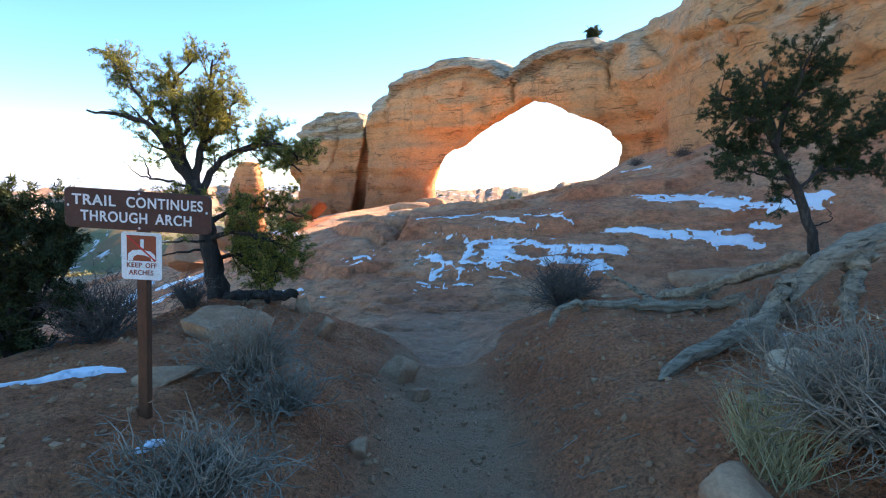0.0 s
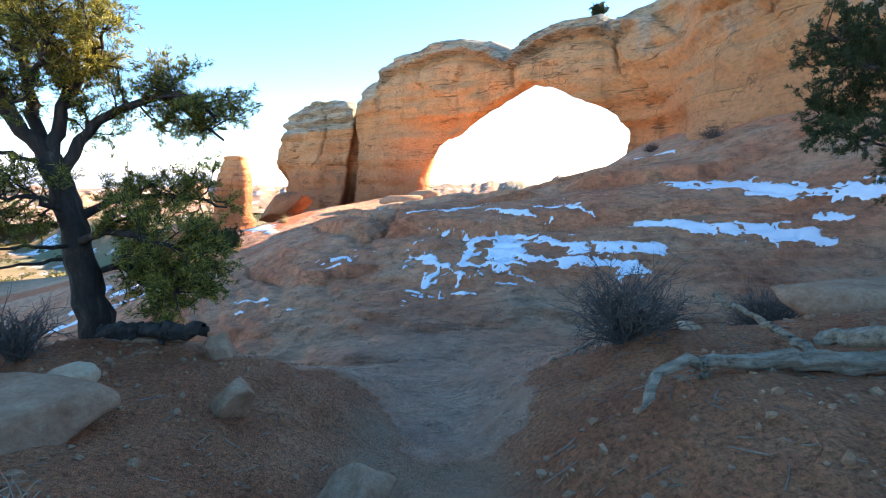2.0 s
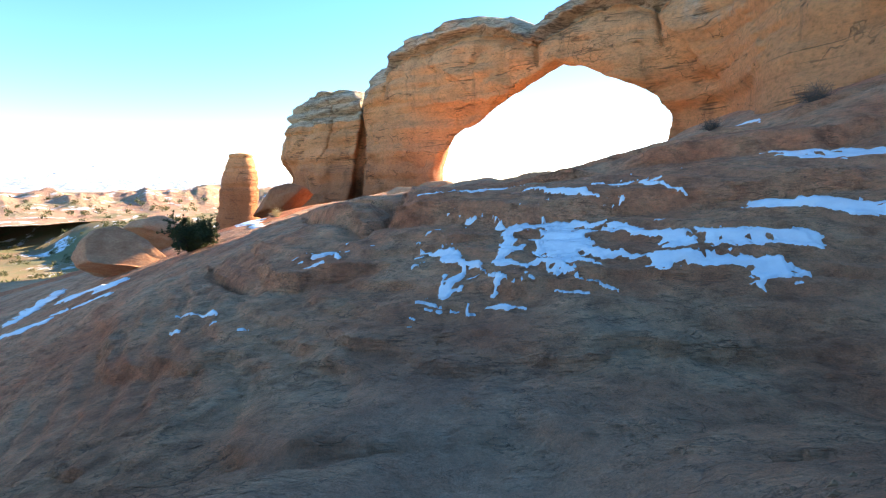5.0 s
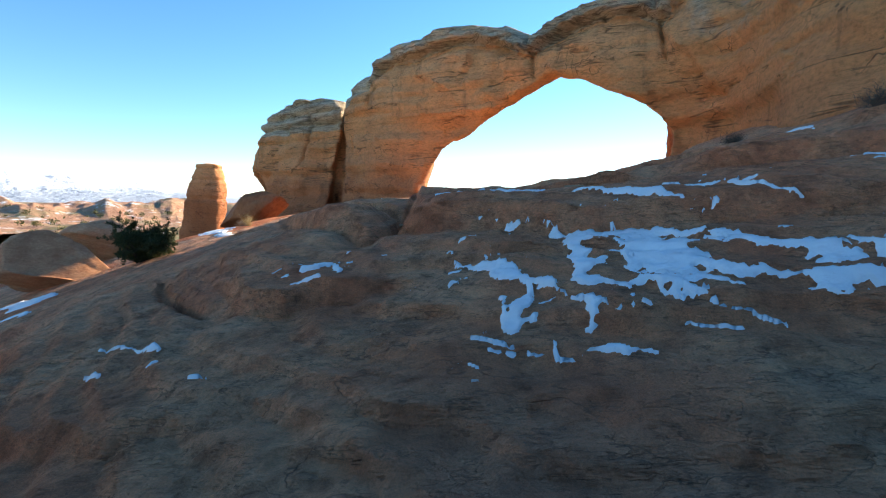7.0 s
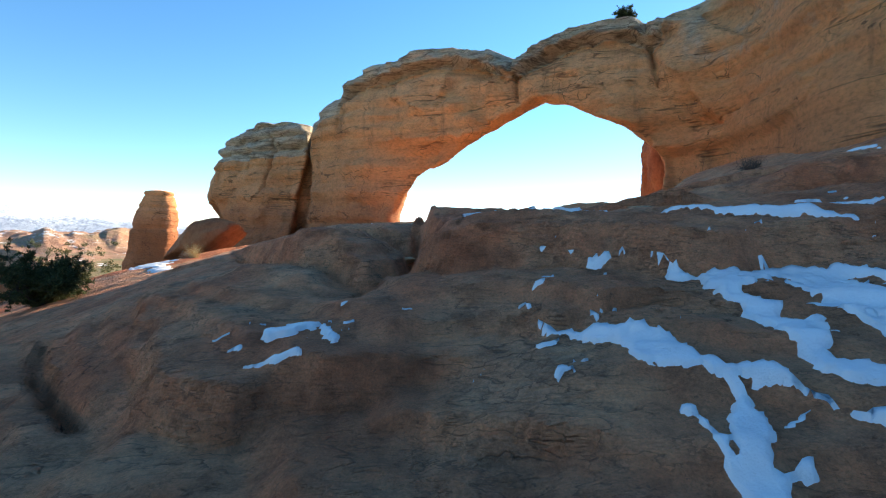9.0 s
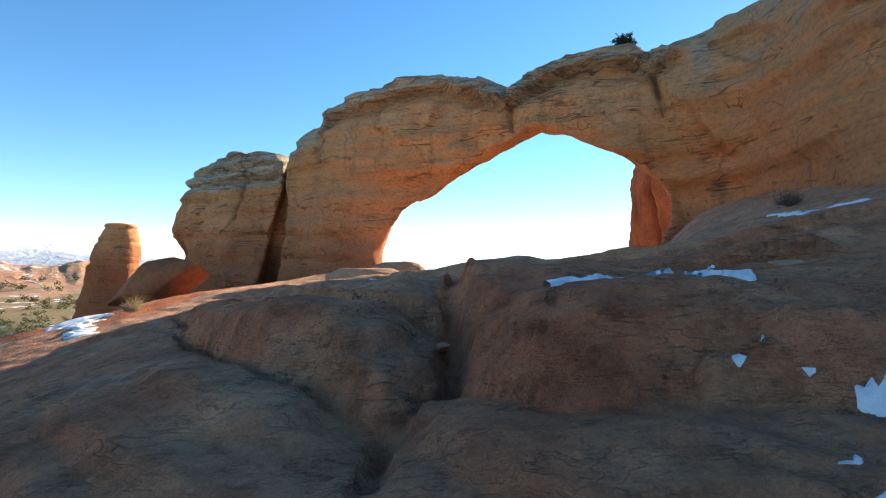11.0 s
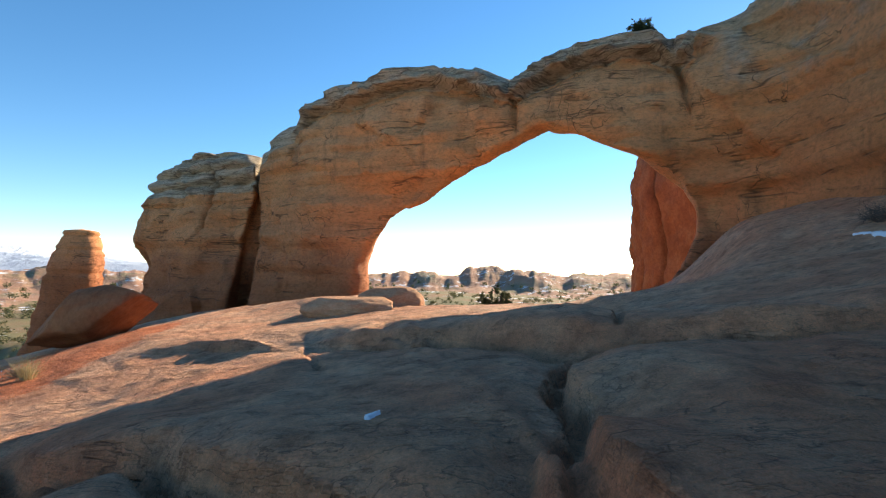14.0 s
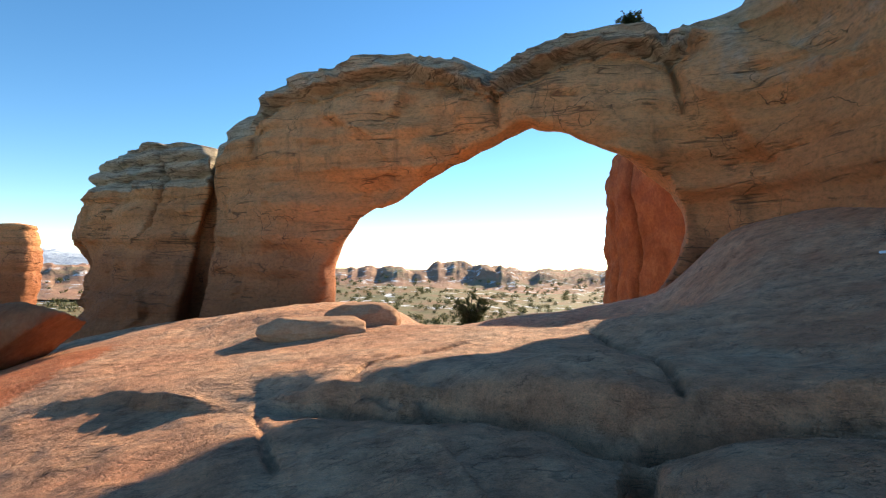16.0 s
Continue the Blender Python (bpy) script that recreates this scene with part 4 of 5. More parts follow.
def snow_patch(strokes, label, step=0.04, ragged=0.55, thick=0.035, seed=0.0):
    """Old snow that lies on the ground along plan strokes (x0, y0, x1, y1, half width)."""
    s = np.array(strokes, float) * [1, 1, 1, 1, 0.5]
    pad = s[:, 4].max() * 1.6
    xs = np.arange(s[:, [0, 2]].min() - pad, s[:, [0, 2]].max() + pad, step)
    ys = np.arange(s[:, [1, 3]].min() - pad, s[:, [1, 3]].max() + pad, step)
    X, Y = np.meshgrid(xs, ys, indexing="ij")
    mask = np.full(X.shape, -9.0)
    wx, wy = X + 0.10 * fbm(X * 2.2, Y * 2.2, seed + 3, 3), Y + 0.10 * fbm(X * 2.2, Y * 2.2, seed + 8, 3)
    for x0, y0, x1, y1, r in s:
        ex, ey = x1 - x0, y1 - y0
        t = np.clip(((wx - x0) * ex + (wy - y0) * ey) / (ex * ex + ey * ey + 1e-9), 0, 1)
        mask = np.maximum(mask, 1 - np.hypot(wx - x0 - t * ex, wy - y0 - t * ey) / r)
    mask = mask + ragged * fbm(X * 1.7, Y * 1.7, seed, 5, 0.62)
    mask = mask + 0.75 * fbm(X * 4.2, Y * 4.2, seed + 1.7, 5, 0.66) + 0.45 * fbm(X * 10.0, Y * 10.0, seed + 5.1, 3, 0.6)
    H = sheet_height(X, Y)
    gx, gy = np.gradient(H, step)
    mask = mask - 1.2 * np.clip(np.hypot(gx, gy) - 0.8, 0, 1)
    Z = H + np.clip(mask * 0.26, -0.12, thick * (0.75 + 0.5 * fbm(X * 3.0, Y * 3.0, seed + 4.0, 3)))
    n, k = X.shape
    idx = np.arange(n * k).reshape(n, k)
    faces = np.stack([idx[:-1, :-1], idx[1:, :-1], idx[1:, 1:], idx[:-1, 1:]], -1).reshape(-1, 4)
    faces = faces[(mask.ravel()[faces] > -0.02).any(1)]
    used, inverse = np.unique(faces, return_inverse=True)
    pts = np.stack([X, Y, Z], -1).reshape(-1, 3)[used]
    mid = pts.mean(0)
    mid[2] = pts[:, 2].min()
    ob = thing("snow_patch", mesh_of("snow_patch", pts - mid, inverse.reshape(-1, 4)), SNOW, label, "snow", "patches of old snow", "stuff")
    ob.location = Vector(mid)
    return ob


# ---- the far country ----
def build_far():
    # low red ridge and hills beyond the arch
    az = np.radians(np.linspace(-70, 62, 700))
    rr = np.concatenate([np.linspace(200, 330, 40), [350, 380, 430, 500, 620]])
    prof = np.interp(rr, [200, 240, 262, 280, 300, 330, 430, 620], [0.0, 0.16, 0.38, 0.8, 1.0, 0.96, 0.6, 0.0])
    A, Rr = np.meshgrid(az, rr, indexing="ij")
    deg = np.degrees(az)
    tall = np.interp(deg, [-70, -50, -42, -36, -28, -15, 0, 8, 14, 18, 22, 26, 30, 34, 40, 62], [7, 8, 11, 9.5, 12, 10, 9, 10.5, 11.5, 13, 12.0, 10.5, 11.5, 13, 9, 6])
    lump = 1.05 + 0.11 * fbm(deg * 0.5, 0.5, 0.2, 6, 0.62)
    Z = -10.5 + (tall * lump)[:, None] * prof[None, :] * (1 + 0.25 * fbm(A * 22, Rr * 0.03, 1.0, 4))
    Rw = Rr + 9 * fbm(A * 13, Rr * 0.01, 4.0, 5)
    X, Y = -2 + Rw * np.sin(A), 12 + Rw * np.cos(A)
    n, k = X.shape
    idx = np.arange(n * k).reshape(n, k)
    faces = np.stack([idx[:-1, :-1], idx[:-1, 1:], idx[1:, 1:], idx[1:, :-1]], -1).reshape(-1, 4)
    m = Mat("far_ridge", 0.95)
    col = m.ramp(m.noise(0.05, 6, 0.65, (1, 1, 3)), [(0.32, (0.34, 0.17, 0.11)), (0.5, (0.42, 0.23, 0.15)), (0.66, (0.22, 0.19, 0.11))])
    white = m.ramp(m.noise(0.11, 6, 0.7, (1, 1, 2.2)), [(0.57, (0, 0, 0)), (0.63, (1, 1, 1))])
    col = m.mix(m.math("MULTIPLY", white, 0.8), col, (0.8, 0.82, 0.86))
    mat = m.done(col, m.bump(m.noise(0.09, 7, 0.7, (1, 1, 1.4)), 3.5, 0.9))
    thing("far_ridge", mesh_of("far_ridge", np.stack([X, Y, Z], -1).reshape(-1, 3), faces), mat, "low red rock ridge with scrub and thin snow", "ridge", kind="structure")
    # snowy mountains on the skyline
    az = np.radians(np.linspace(-80, -14, 500))
    rr = np.linspace(3100, 4400, 40)
    prof = np.interp(rr, [3100, 3500, 4050, 4250, 4400], [0.0, 0.3, 1.0, 0.85, 0.5])
    A, Rr = np.meshgrid(az, rr, indexing="ij")
    deg = np.degrees(az)
    tall = np.interp(deg, [-80, -60, -48, -42, -38, -33, -29, -24, -19, -14], [160, 190, 240, 270, 225, 215, 190, 130, 70, 10])
    ridge = 1 - np.abs(fbm(deg * 0.16, 1.5, 0.4, 3)) * 0.2
    rid2 = 1 - 0.16 * np.abs(fbm(A * 12, Rr * 0.0016, 2.0, 5))
    Z = -20 + (tall * ridge)[:, None] * prof[None, :] * rid2
    X, Y = Rr * np.sin(A), Rr * np.cos(A)
    n, k = X.shape
    idx = np.arange(n * k).reshape(n, k)
    faces = np.stack([idx[:-1, :-1], idx[:-1, 1:], idx[1:, 1:], idx[1:, :-1]], -1).reshape(-1, 4)
    m = Mat("far_mountain", 0.9)
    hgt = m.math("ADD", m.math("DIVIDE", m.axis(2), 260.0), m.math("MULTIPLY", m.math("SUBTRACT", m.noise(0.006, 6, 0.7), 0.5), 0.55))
    # distance haze put into the colour: pale blue-grey slopes below the snow
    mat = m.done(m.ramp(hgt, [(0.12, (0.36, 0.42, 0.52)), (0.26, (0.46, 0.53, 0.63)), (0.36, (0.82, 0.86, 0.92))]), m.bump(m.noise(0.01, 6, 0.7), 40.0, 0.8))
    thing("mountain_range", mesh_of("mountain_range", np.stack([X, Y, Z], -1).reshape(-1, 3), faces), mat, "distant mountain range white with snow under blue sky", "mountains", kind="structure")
    # scrub over the plain
    pile = Pile()
    count = 2600
    a = np.radians(rng.uniform(-62, 56, count))
    r = 38 * (300 / 38) ** rng.random(count)
    x, y = -2 + r * np.sin(a), 12 + r * np.cos(a)
    u = (x - FIN_AT[0]) * FIN_ALONG[0] + (y - FIN_AT[1]) * FIN_ALONG[1]
    nn = (x - FIN_AT[0]) * FIN_OUT[0] + (y - FIN_AT[1]) * FIN_OUT[1]
    ok = ((nn < -9) | (u < -34)) & ~((np.abs(u - 7) < 8) & (np.abs(nn + 21) < 5))
    x, y, r = x[ok], y[ok], r[ok]
    z = height(x, y)
    z = np.where(r > 215, -10.2 + np.interp(r, [215, 300], [1.0, 8.0]), z)
    size = rng.uniform(0.35, 1.0, len(x)) * np.interp(r, [38, 300], [0.8, 1.9])
    for k in range(60):
        off = rng.standard_normal((len(x), 3)) * [0.45, 0.45, 0.35] + [0, 0, 0.45]
        c = np.stack([x, y, z], 1) + off * size[:, None]
        pile.blades(c, rng.standard_normal(c.shape) + [0, 0, 0.3], 0.5 * size, 0.28 * size)
    thing("desert_scrub", pile.mesh("desert_scrub", False), SCRUB, "scattered low green and tan desert scrub", "scrub", kind="stuff")


build_far()


def at_fin(u, n):
    p = FIN_AT + u * FIN_ALONG + n * FIN_OUT
    return float(p[0]), float(p[1])


# rock fin beyond the arch, hoodoo, big loose boulders
def build_back_fin(u0, n0, z0, z1, half_u, half_n):
    """A blunt wall of rock with upright cracks, seen through the opening."""
    tz, ta = np.linspace(0, 1, 150), np.linspace(0, 2 * np.pi, 300, endpoint=False)
    T, A = np.meshgrid(tz, ta, indexing="ij")
    c, sn = np.cos(A), np.sin(A)
    r = (np.abs(c) ** 3.2 + np.abs(sn) ** 3.2) ** (-1 / 3.2)
    r = r * np.interp(T, [0, 0.12, 0.3, 0.5, 0.8, 0.93, 0.98, 1.0], [1.32, 1.16, 1.04, 0.98, 1.0, 0.93, 0.74, 0.0])
    r = r * (1 + 0.11 * fbm(c * 2 + 3, sn * 2, T * 3, 5, 0.6))
    for a0, wide, deep, drift in ((2.6, 0.04, 0.22, 0.10), (1.97, 0.05, 0.5, -0.10), (2.25, 0.035, 0.22, 0.14), (2.95, 0.04, 0.10, 0.06), (1.6, 0.04, 0.16, 0.1), (1.2, 0.03, 0.12, 0.0)):
        off = A - a0 - drift * (T - 0.5) - 0.05 * vnoise(T * 6, a0, 1.0)
        r = r - deep * np.exp(-(off / wide) ** 2) * sstep(-0.5, 0.1, vnoise(T * 3, a0 * 5, 2.0))
    U, N, Z = half_u * r * c, half_n * r * sn, (z1 - z0) * T
    X, Y = U * FIN_ALONG[0] + N * FIN_OUT[0], U * FIN_ALONG[1] + N * FIN_OUT[1]
    n, k = X.shape
    idx = np.arange(n * k).reshape(n, k)
    faces = np.stack([idx[:-1, :], idx[1:, :], np.roll(idx, -1, 1)[1:, :], np.roll(idx, -1, 1)[:-1, :]], -1).reshape(-1, 4)
    ob = thing("rock_fin", mesh_of("rock_fin", np.stack([X, Y, Z], -1).reshape(-1, 3), faces), RED_ROCK, "tall red rock fin with dark cracks behind the arch", "rock")
    ob.location = (*at_fin(u0, n0), z0)
    return ob


build_back_fin(8.7, -21, -6.5, 11.8, 6.4, 3.8)


def build_hoodoo(x, y, z0, z1, wide):
    """A banded column with a wider foot, notches between beds and a flat cap."""
    tz, ta = np.linspace(0, 1, 110), np.linspace(0, 2 * np.pi, 80, endpoint=False)
    T, A = np.meshgrid(tz, ta, indexing="ij")
    r = np.interp(T, [0, 0.2, 0.45, 0.6, 0.64, 0.68, 0.8, 0.83, 0.86, 0.93, 0.945, 0.96, 0.985, 1.0], [1.25, 1.12, 1.0, 0.94, 0.85, 0.93, 0.88, 0.74, 0.78, 0.66, 0.58, 0.64, 0.58, 0.0])
    cx, cy = np.cos(A), np.sin(A)
    r = r * (1 + 0.10 * fbm(cx * 1.3 + 4, cy * 1.3, T * 5, 4) + 0.05 * vnoise(cx * 0.4, cy * 0.4, T * 26))
    X, Y = wide * r * cx + 1.3 * (T - 0.6), wide * r * cy * 0.85
    Z = z0 + (z1 - z0) * T
    n, k = X.shape
    idx = np.arange(n * k).reshape(n, k)
    faces = np.stack([idx[:-1, :], np.roll(idx, -1, 1)[:-1, :], np.roll(idx, -1, 1)[1:, :], idx[1:, :]], -1).reshape(-1, 4)
    me = mesh_of("hoodoo", np.stack([X, Y, Z - z0], -1).reshape(-1, 3), faces)
    ob = thing("hoodoo", me, SANDSTONE, "lone banded sandstone hoodoo with a flat pale cap", "rock tower")
    ob.location = (x, y, z0)
    return ob


build_hoodoo(-29.7, 70.8, -7.5, 5.7, 2.7)
rock("boulder", (-9.1, 29.9, lay(-9.1, 29.9)), (3.9, 2.4, 1.75), RED_ROCK, "tilted red boulder resting on the slickrock rim", -10, 5, 7, 0.09, 5, (0, -17), "boulder", sink=0.12)
rock("boulder", (-10.2, 19.6, lay(-10.2, 19.6)), (3.0, 2.3, 2.01), BOULDER, "broad rounded sandstone boulder beside the slope", 15, 6, 6, 0.08, 5, category="boulder", sink=0.15)
rock("boulder", (-11.1, 22.4, lay(-11.1, 22.4)), (2.5, 1.9, 1.81), BOULDER, "grey weathered sandstone boulder beside a dark bush", 50, 8, 7, 0.10, 5, category="boulder", sink=0.15)
rock("flat_boulder", (-1.9, 27.4, lay(-1.9, 27.4)), (2.6, 1.7, 0.8), BOULDER, "flat pale slab lying at the arch's foot", -20, 9, 3, 0.09, 5, flat=0.75, sink=0.35)
rock("flat_boulder", (-0.7, 28.0, lay(-0.7, 28.0)), (2.0, 1.5, 0.95), BOULDER, "rounded pale slab lying at the arch's foot", 30, 11, 3, 0.09, 5, flat=0.8, sink=0.35)

# ---- snow ----
ON_ROCK = "thin patch of old snow on the slickrock"
snow_patch([(-0.60, 12.74, -0.38, 12.52, 0.09), (-0.38, 12.52, -0.11, 11.98, 0.16), (-0.11, 11.98, 0.18, 11.74, 0.13), (0.18, 11.74, 0.34, 11.51, 0.09), (0.34, 11.51, 0.42, 11.27, 0.09), (0.42, 11.27, 0.68, 11.03, 0.07), (0.68, 11.03, 1.01, 11.01, 0.04), (1.01, 11.01, 1.44, 10.81, 0.05), (0.35, 11.21, 0.34, 11.09, 0.07), (0.34, 11.09, 0.43, 11.04, 0.03)], ON_ROCK, 0.03, 0.35, seed=1.3)
snow_patch([(-0.08, 11.79, -0.18, 11.50, 0.14), (-0.18, 11.50, -0.31, 11.31, 0.17), (-0.31, 11.31, -0.09, 11.31, 0.08), (-0.33, 11.73, -0.38, 11.28, 0.08)], ON_ROCK, 0.025, 0.35, seed=4.9)
snow_patch([(-0.02, 11.01, -0.06, 10.83, 0.04), (-0.06, 10.83, 0.07, 10.71, 0.03), (0.07, 10.71, 0.16, 10.77, 0.03), (0.16, 10.77, 0.40, 10.71, 0.05), (0.40, 10.71, 0.68, 10.59, 0.05)], ON_ROCK, 0.025, 0.3, seed=4.3)
snow_patch([(-0.22, 13.99, 0.42, 13.54, 0.07), (0.42, 13.54, 0.69, 13.29, 0.08), (0.69, 13.29, 1.01, 13.06, 0.21), (1.01, 13.06, 1.53, 13.15, 0.26), (1.53, 13.15, 2.08, 12.73, 0.21), (2.08, 12.73, 2.46, 12.03, 0.23), (2.46, 12.03, 2.92, 11.60, 0.23), (0.91, 13.14, 0.72, 12.42, 0.31), (0.72, 12.42, 0.55, 11.75, 0.27), (0.55, 11.75, 0.81, 11.44, 0.14), (1.50, 12.84, 1.35, 12.04, 0.59), (1.35, 12.04, 1.24, 11.52, 0.59), (1.24, 11.52, 1.28, 11.16, 0.27), (1.89, 12.44, 1.63, 11.65, 0.35), (1.63, 11.65, 1.89, 11.36, 0.23), (1.89, 11.36, 2.30, 11.28, 0.10), (2.30, 11.28, 2.45, 11.15, 0.10), (2.92, 11.60, 4.22, 11.15, 0.34), (2.45, 11.15, 3.75, 10.70, 0.30)], "broad patch of old snow below a rounded rock ledge", 0.035, 0.35, seed=7.7)
snow_patch([(1.19, 14.32, 1.79, 13.88, 0.16), (1.79, 13.88, 2.41, 13.27, 0.15), (2.41, 13.27, 2.78, 12.99, 0.06), (2.47, 13.98, 3.24, 13.42, 0.13), (3.24, 13.42, 3.51, 12.89, 0.13), (3.51, 12.89, 4.00, 12.68, 0.07)], "thin patch of old snow on a rounded rock dome", 0.04, 0.35, seed=2.1)
snow_patch([(-0.50, 15.09, 0.24, 14.43, 0.06), (0.24, 14.43, 1.60, 16.33, 0.07)], ON_ROCK, 0.03, 0.35, seed=2.8)
snow_patch([(-2.57, 13.18, -2.26, 13.21, 0.14), (-2.26, 13.21, -2.08, 12.91, 0.13), (-2.54, 12.83, -2.17, 12.62, 0.04)], ON_ROCK, 0.02, 0.5, seed=5.5)
snow_patch([(-4.66, 12.61, -3.67, 11.98, 0.03), (-4.39, 11.90, -4.09, 11.89, 0.04), (-3.63, 11.69, -3.59, 11.77, 0.04), (-2.99, 11.30, -2.84, 11.16, 0.05)], ON_ROCK, 0.025, 0.3, seed=6.5)
snow_patch([(1.33, 10.93, 1.58, 10.87, 0.03), (1.58, 10.87, 1.83, 10.83, 0.03), (1.83, 10.83, 1.85, 10.74, 0.04), (-0.61, 11.08, -0.43, 10.97, 0.03), (-0.43, 10.97, -0.23, 10.91, 0.03)], ON_ROCK, 0.02, 0.4, seed=17.5)
snow_patch([(4.36, 12.43, 5.77, 11.65, 0.38), (5.77, 11.65, 7.30, 11.22, 0.46), (7.30, 11.22, 7.49, 10.99, 0.34)], ON_ROCK, 0.05, 0.35, seed=9.1)
snow_patch([(6.34, 14.09, 7.53, 13.57, 0.76), (7.53, 13.57, 7.92, 12.68, 0.74), (8.25, 12.24, 9.34, 11.62, 0.54), (7.67, 11.57, 8.26, 11.27, 0.16)], ON_ROCK, 0.06, 0.35, seed=12.1)
snow_patch([(8.54, 22.47, 7.76, 17.54, 0.22)], ON_ROCK, 0.05, 0.3, seed=15.1)
snow_patch([(-11.63, 16.01, -10.01, 16.07, 0.36), (-12.05, 17.47, -12.38, 19.32, 0.41)], "strip of old snow behind the pinyon", 0.04, 0.3, seed=18.1)
snow_patch([(-0.77, 14.83, -0.61, 14.94, 0.05), (-0.61, 14.94, -0.16, 15.10, 0.07), (-0.16, 15.10, -0.03, 14.90, 0.07), (-0.03, 14.90, 0.49, 15.09, 0.09), (0.49, 15.09, 0.99, 15.26, 0.10)], "strip of old snow along a joint in the rock", 0.02, 0.15, seed=10.5)
crumbs = random.Random(31)
for cx, cy, wide, deep, count in ((0.0, 11.6, 0.9, 1.1, 16), (1.9, 12.3, 1.4, 0.9, 12), (-2.4, 13.3, 0.6, 0.4, 9), (3.2, 13.9, 1.2, 0.6, 7), (-0.6, 12.9, 0.9, 0.6, 10)):
    snow_patch([(x, y, x + crumbs.uniform(-0.14, 0.14), y + crumbs.uniform(-0.07, 0.07), crumbs.uniform(0.018, 0.05)) for x, y in [(cx + crumbs.uniform(-wide, wide), cy + crumbs.uniform(-deep, deep)) for k in range(count)]], "scattered crumbs of old snow on the slickrock", 0.025, 0.2, 0.02, seed=20 + cx)
snow_patch([(-11.2, 18.0, -9.3, 17.6, 0.42), (-10.4, 16.6, -8.6, 16.4, 0.18)], "sunlit patch of old snow below a boulder", 0.04, 0.5, seed=3.5)
snow_patch([(-6.6, 20.6, -7.6, 22.5, 0.32), (-7.6, 22.5, -8.9, 25.0, 0.6)], "sunlit patch of old snow on the slickrock rim", 0.05, 0.5, seed=8.5)
snow_patch([(-3.4, 2.4, -2.75, 2.6, 0.12), (-2.75, 2.6, -2.2, 3.0, 0.11)], "strip of old snow on the red soil", 0.025, 0.25, seed=11.5)
snow_patch([(-1.42, 1.9, -1.34, 2.04, 0.07)], "small patch of old snow beside the sign post", 0.015, 0.25, seed=13.5)
snow_patch([(2.5, 3.42, 2.6, 3.36, 0.035)], "small lump of old snow on red soil", 0.012, 0.2, seed=14.5)
snow_patch([(-1.95, 17.6, -1.85, 17.75, 0.05)], "small patch of old snow in a rock hollow", 0.02, 0.6, seed=16.5)


# ---- trail sign ----
def box(sx, sy, sz, at=(0, 0, 0), bevel=0.003, segments=2):
    bm = bmesh.new()
    bmesh.ops.create_cube(bm, size=1.0, matrix=Matrix.Translation(at) @ Matrix.Diagonal((sx, sy, sz, 1)))
    if bevel:
        bmesh.ops.bevel(bm, geom=list(bm.edges), offset=bevel, segments=segments, affect="EDGES", profile=0.5)
    return bm


def panel(w, h, d, corner, at=(0, 0, 0)):
    """A board with rounded corners that faces -y."""
    bm = bmesh.new()
    ring = []
    for cx, cz, a0 in ((w / 2 - corner, h / 2 - corner, 0), (-w / 2 + corner, h / 2 - corner, 90), (-w / 2 + corner, -h / 2 + corner, 180), (w / 2 - corner, -h / 2 + corner, 270)):
        for k in range(6):
            a = radians(a0 + 18 * k)
            ring.append((cx + corner * math.cos(a), cz + corner * math.sin(a)))
    vs = [bm.verts.new((x + at[0], at[1] - d / 2, z + at[2])) for x, z in ring]
    f = bm.faces.new(vs)
    ext = bmesh.ops.extrude_face_region(bm, geom=[f])
    bmesh.ops.translate(bm, vec=(0, d, 0), verts=[e for e in ext["geom"] if isinstance(e, bmesh.types.BMVert)])
    bmesh.ops.recalc_face_normals(bm, faces=list(bm.faces))
    rim = [e for e in bm.edges if abs(e.verts[0].co.y - e.verts[1].co.y) < 1e-6]
    bmesh.ops.bevel(bm, geom=rim, offset=min(0.002, d / 4), segments=1, affect="EDGES")
    return bm


def lettering(text, size, at, mat, parent, width=None, spacing=1.0, bold=0.0):
    cu = bpy.data.curves.new("lettering", "FONT")
    cu.body, cu.size, cu.align_x, cu.align_y, cu.extrude, cu.offset, cu.space_character, cu.space_word = text, size, "CENTER", "CENTER", 0.0012, bold, spacing, 1.25
    tmp = new("lettering_source", cu)
    bpy.context.view_layer.update()
    me = bpy.data.meshes.new_from_object(tmp)
    bpy.data.objects.remove(tmp)
    xs = [v.co.x for v in me.vertices]
    k = (width / (max(xs) - min(xs))) if width else 1.0
    me.transform(Matrix.Translation(at) @ Matrix.Rotation(radians(90), 4, "X") @ Matrix.Diagonal((k, 1, 1, 1)))
    return thing("lettering", me, mat, parent=parent)


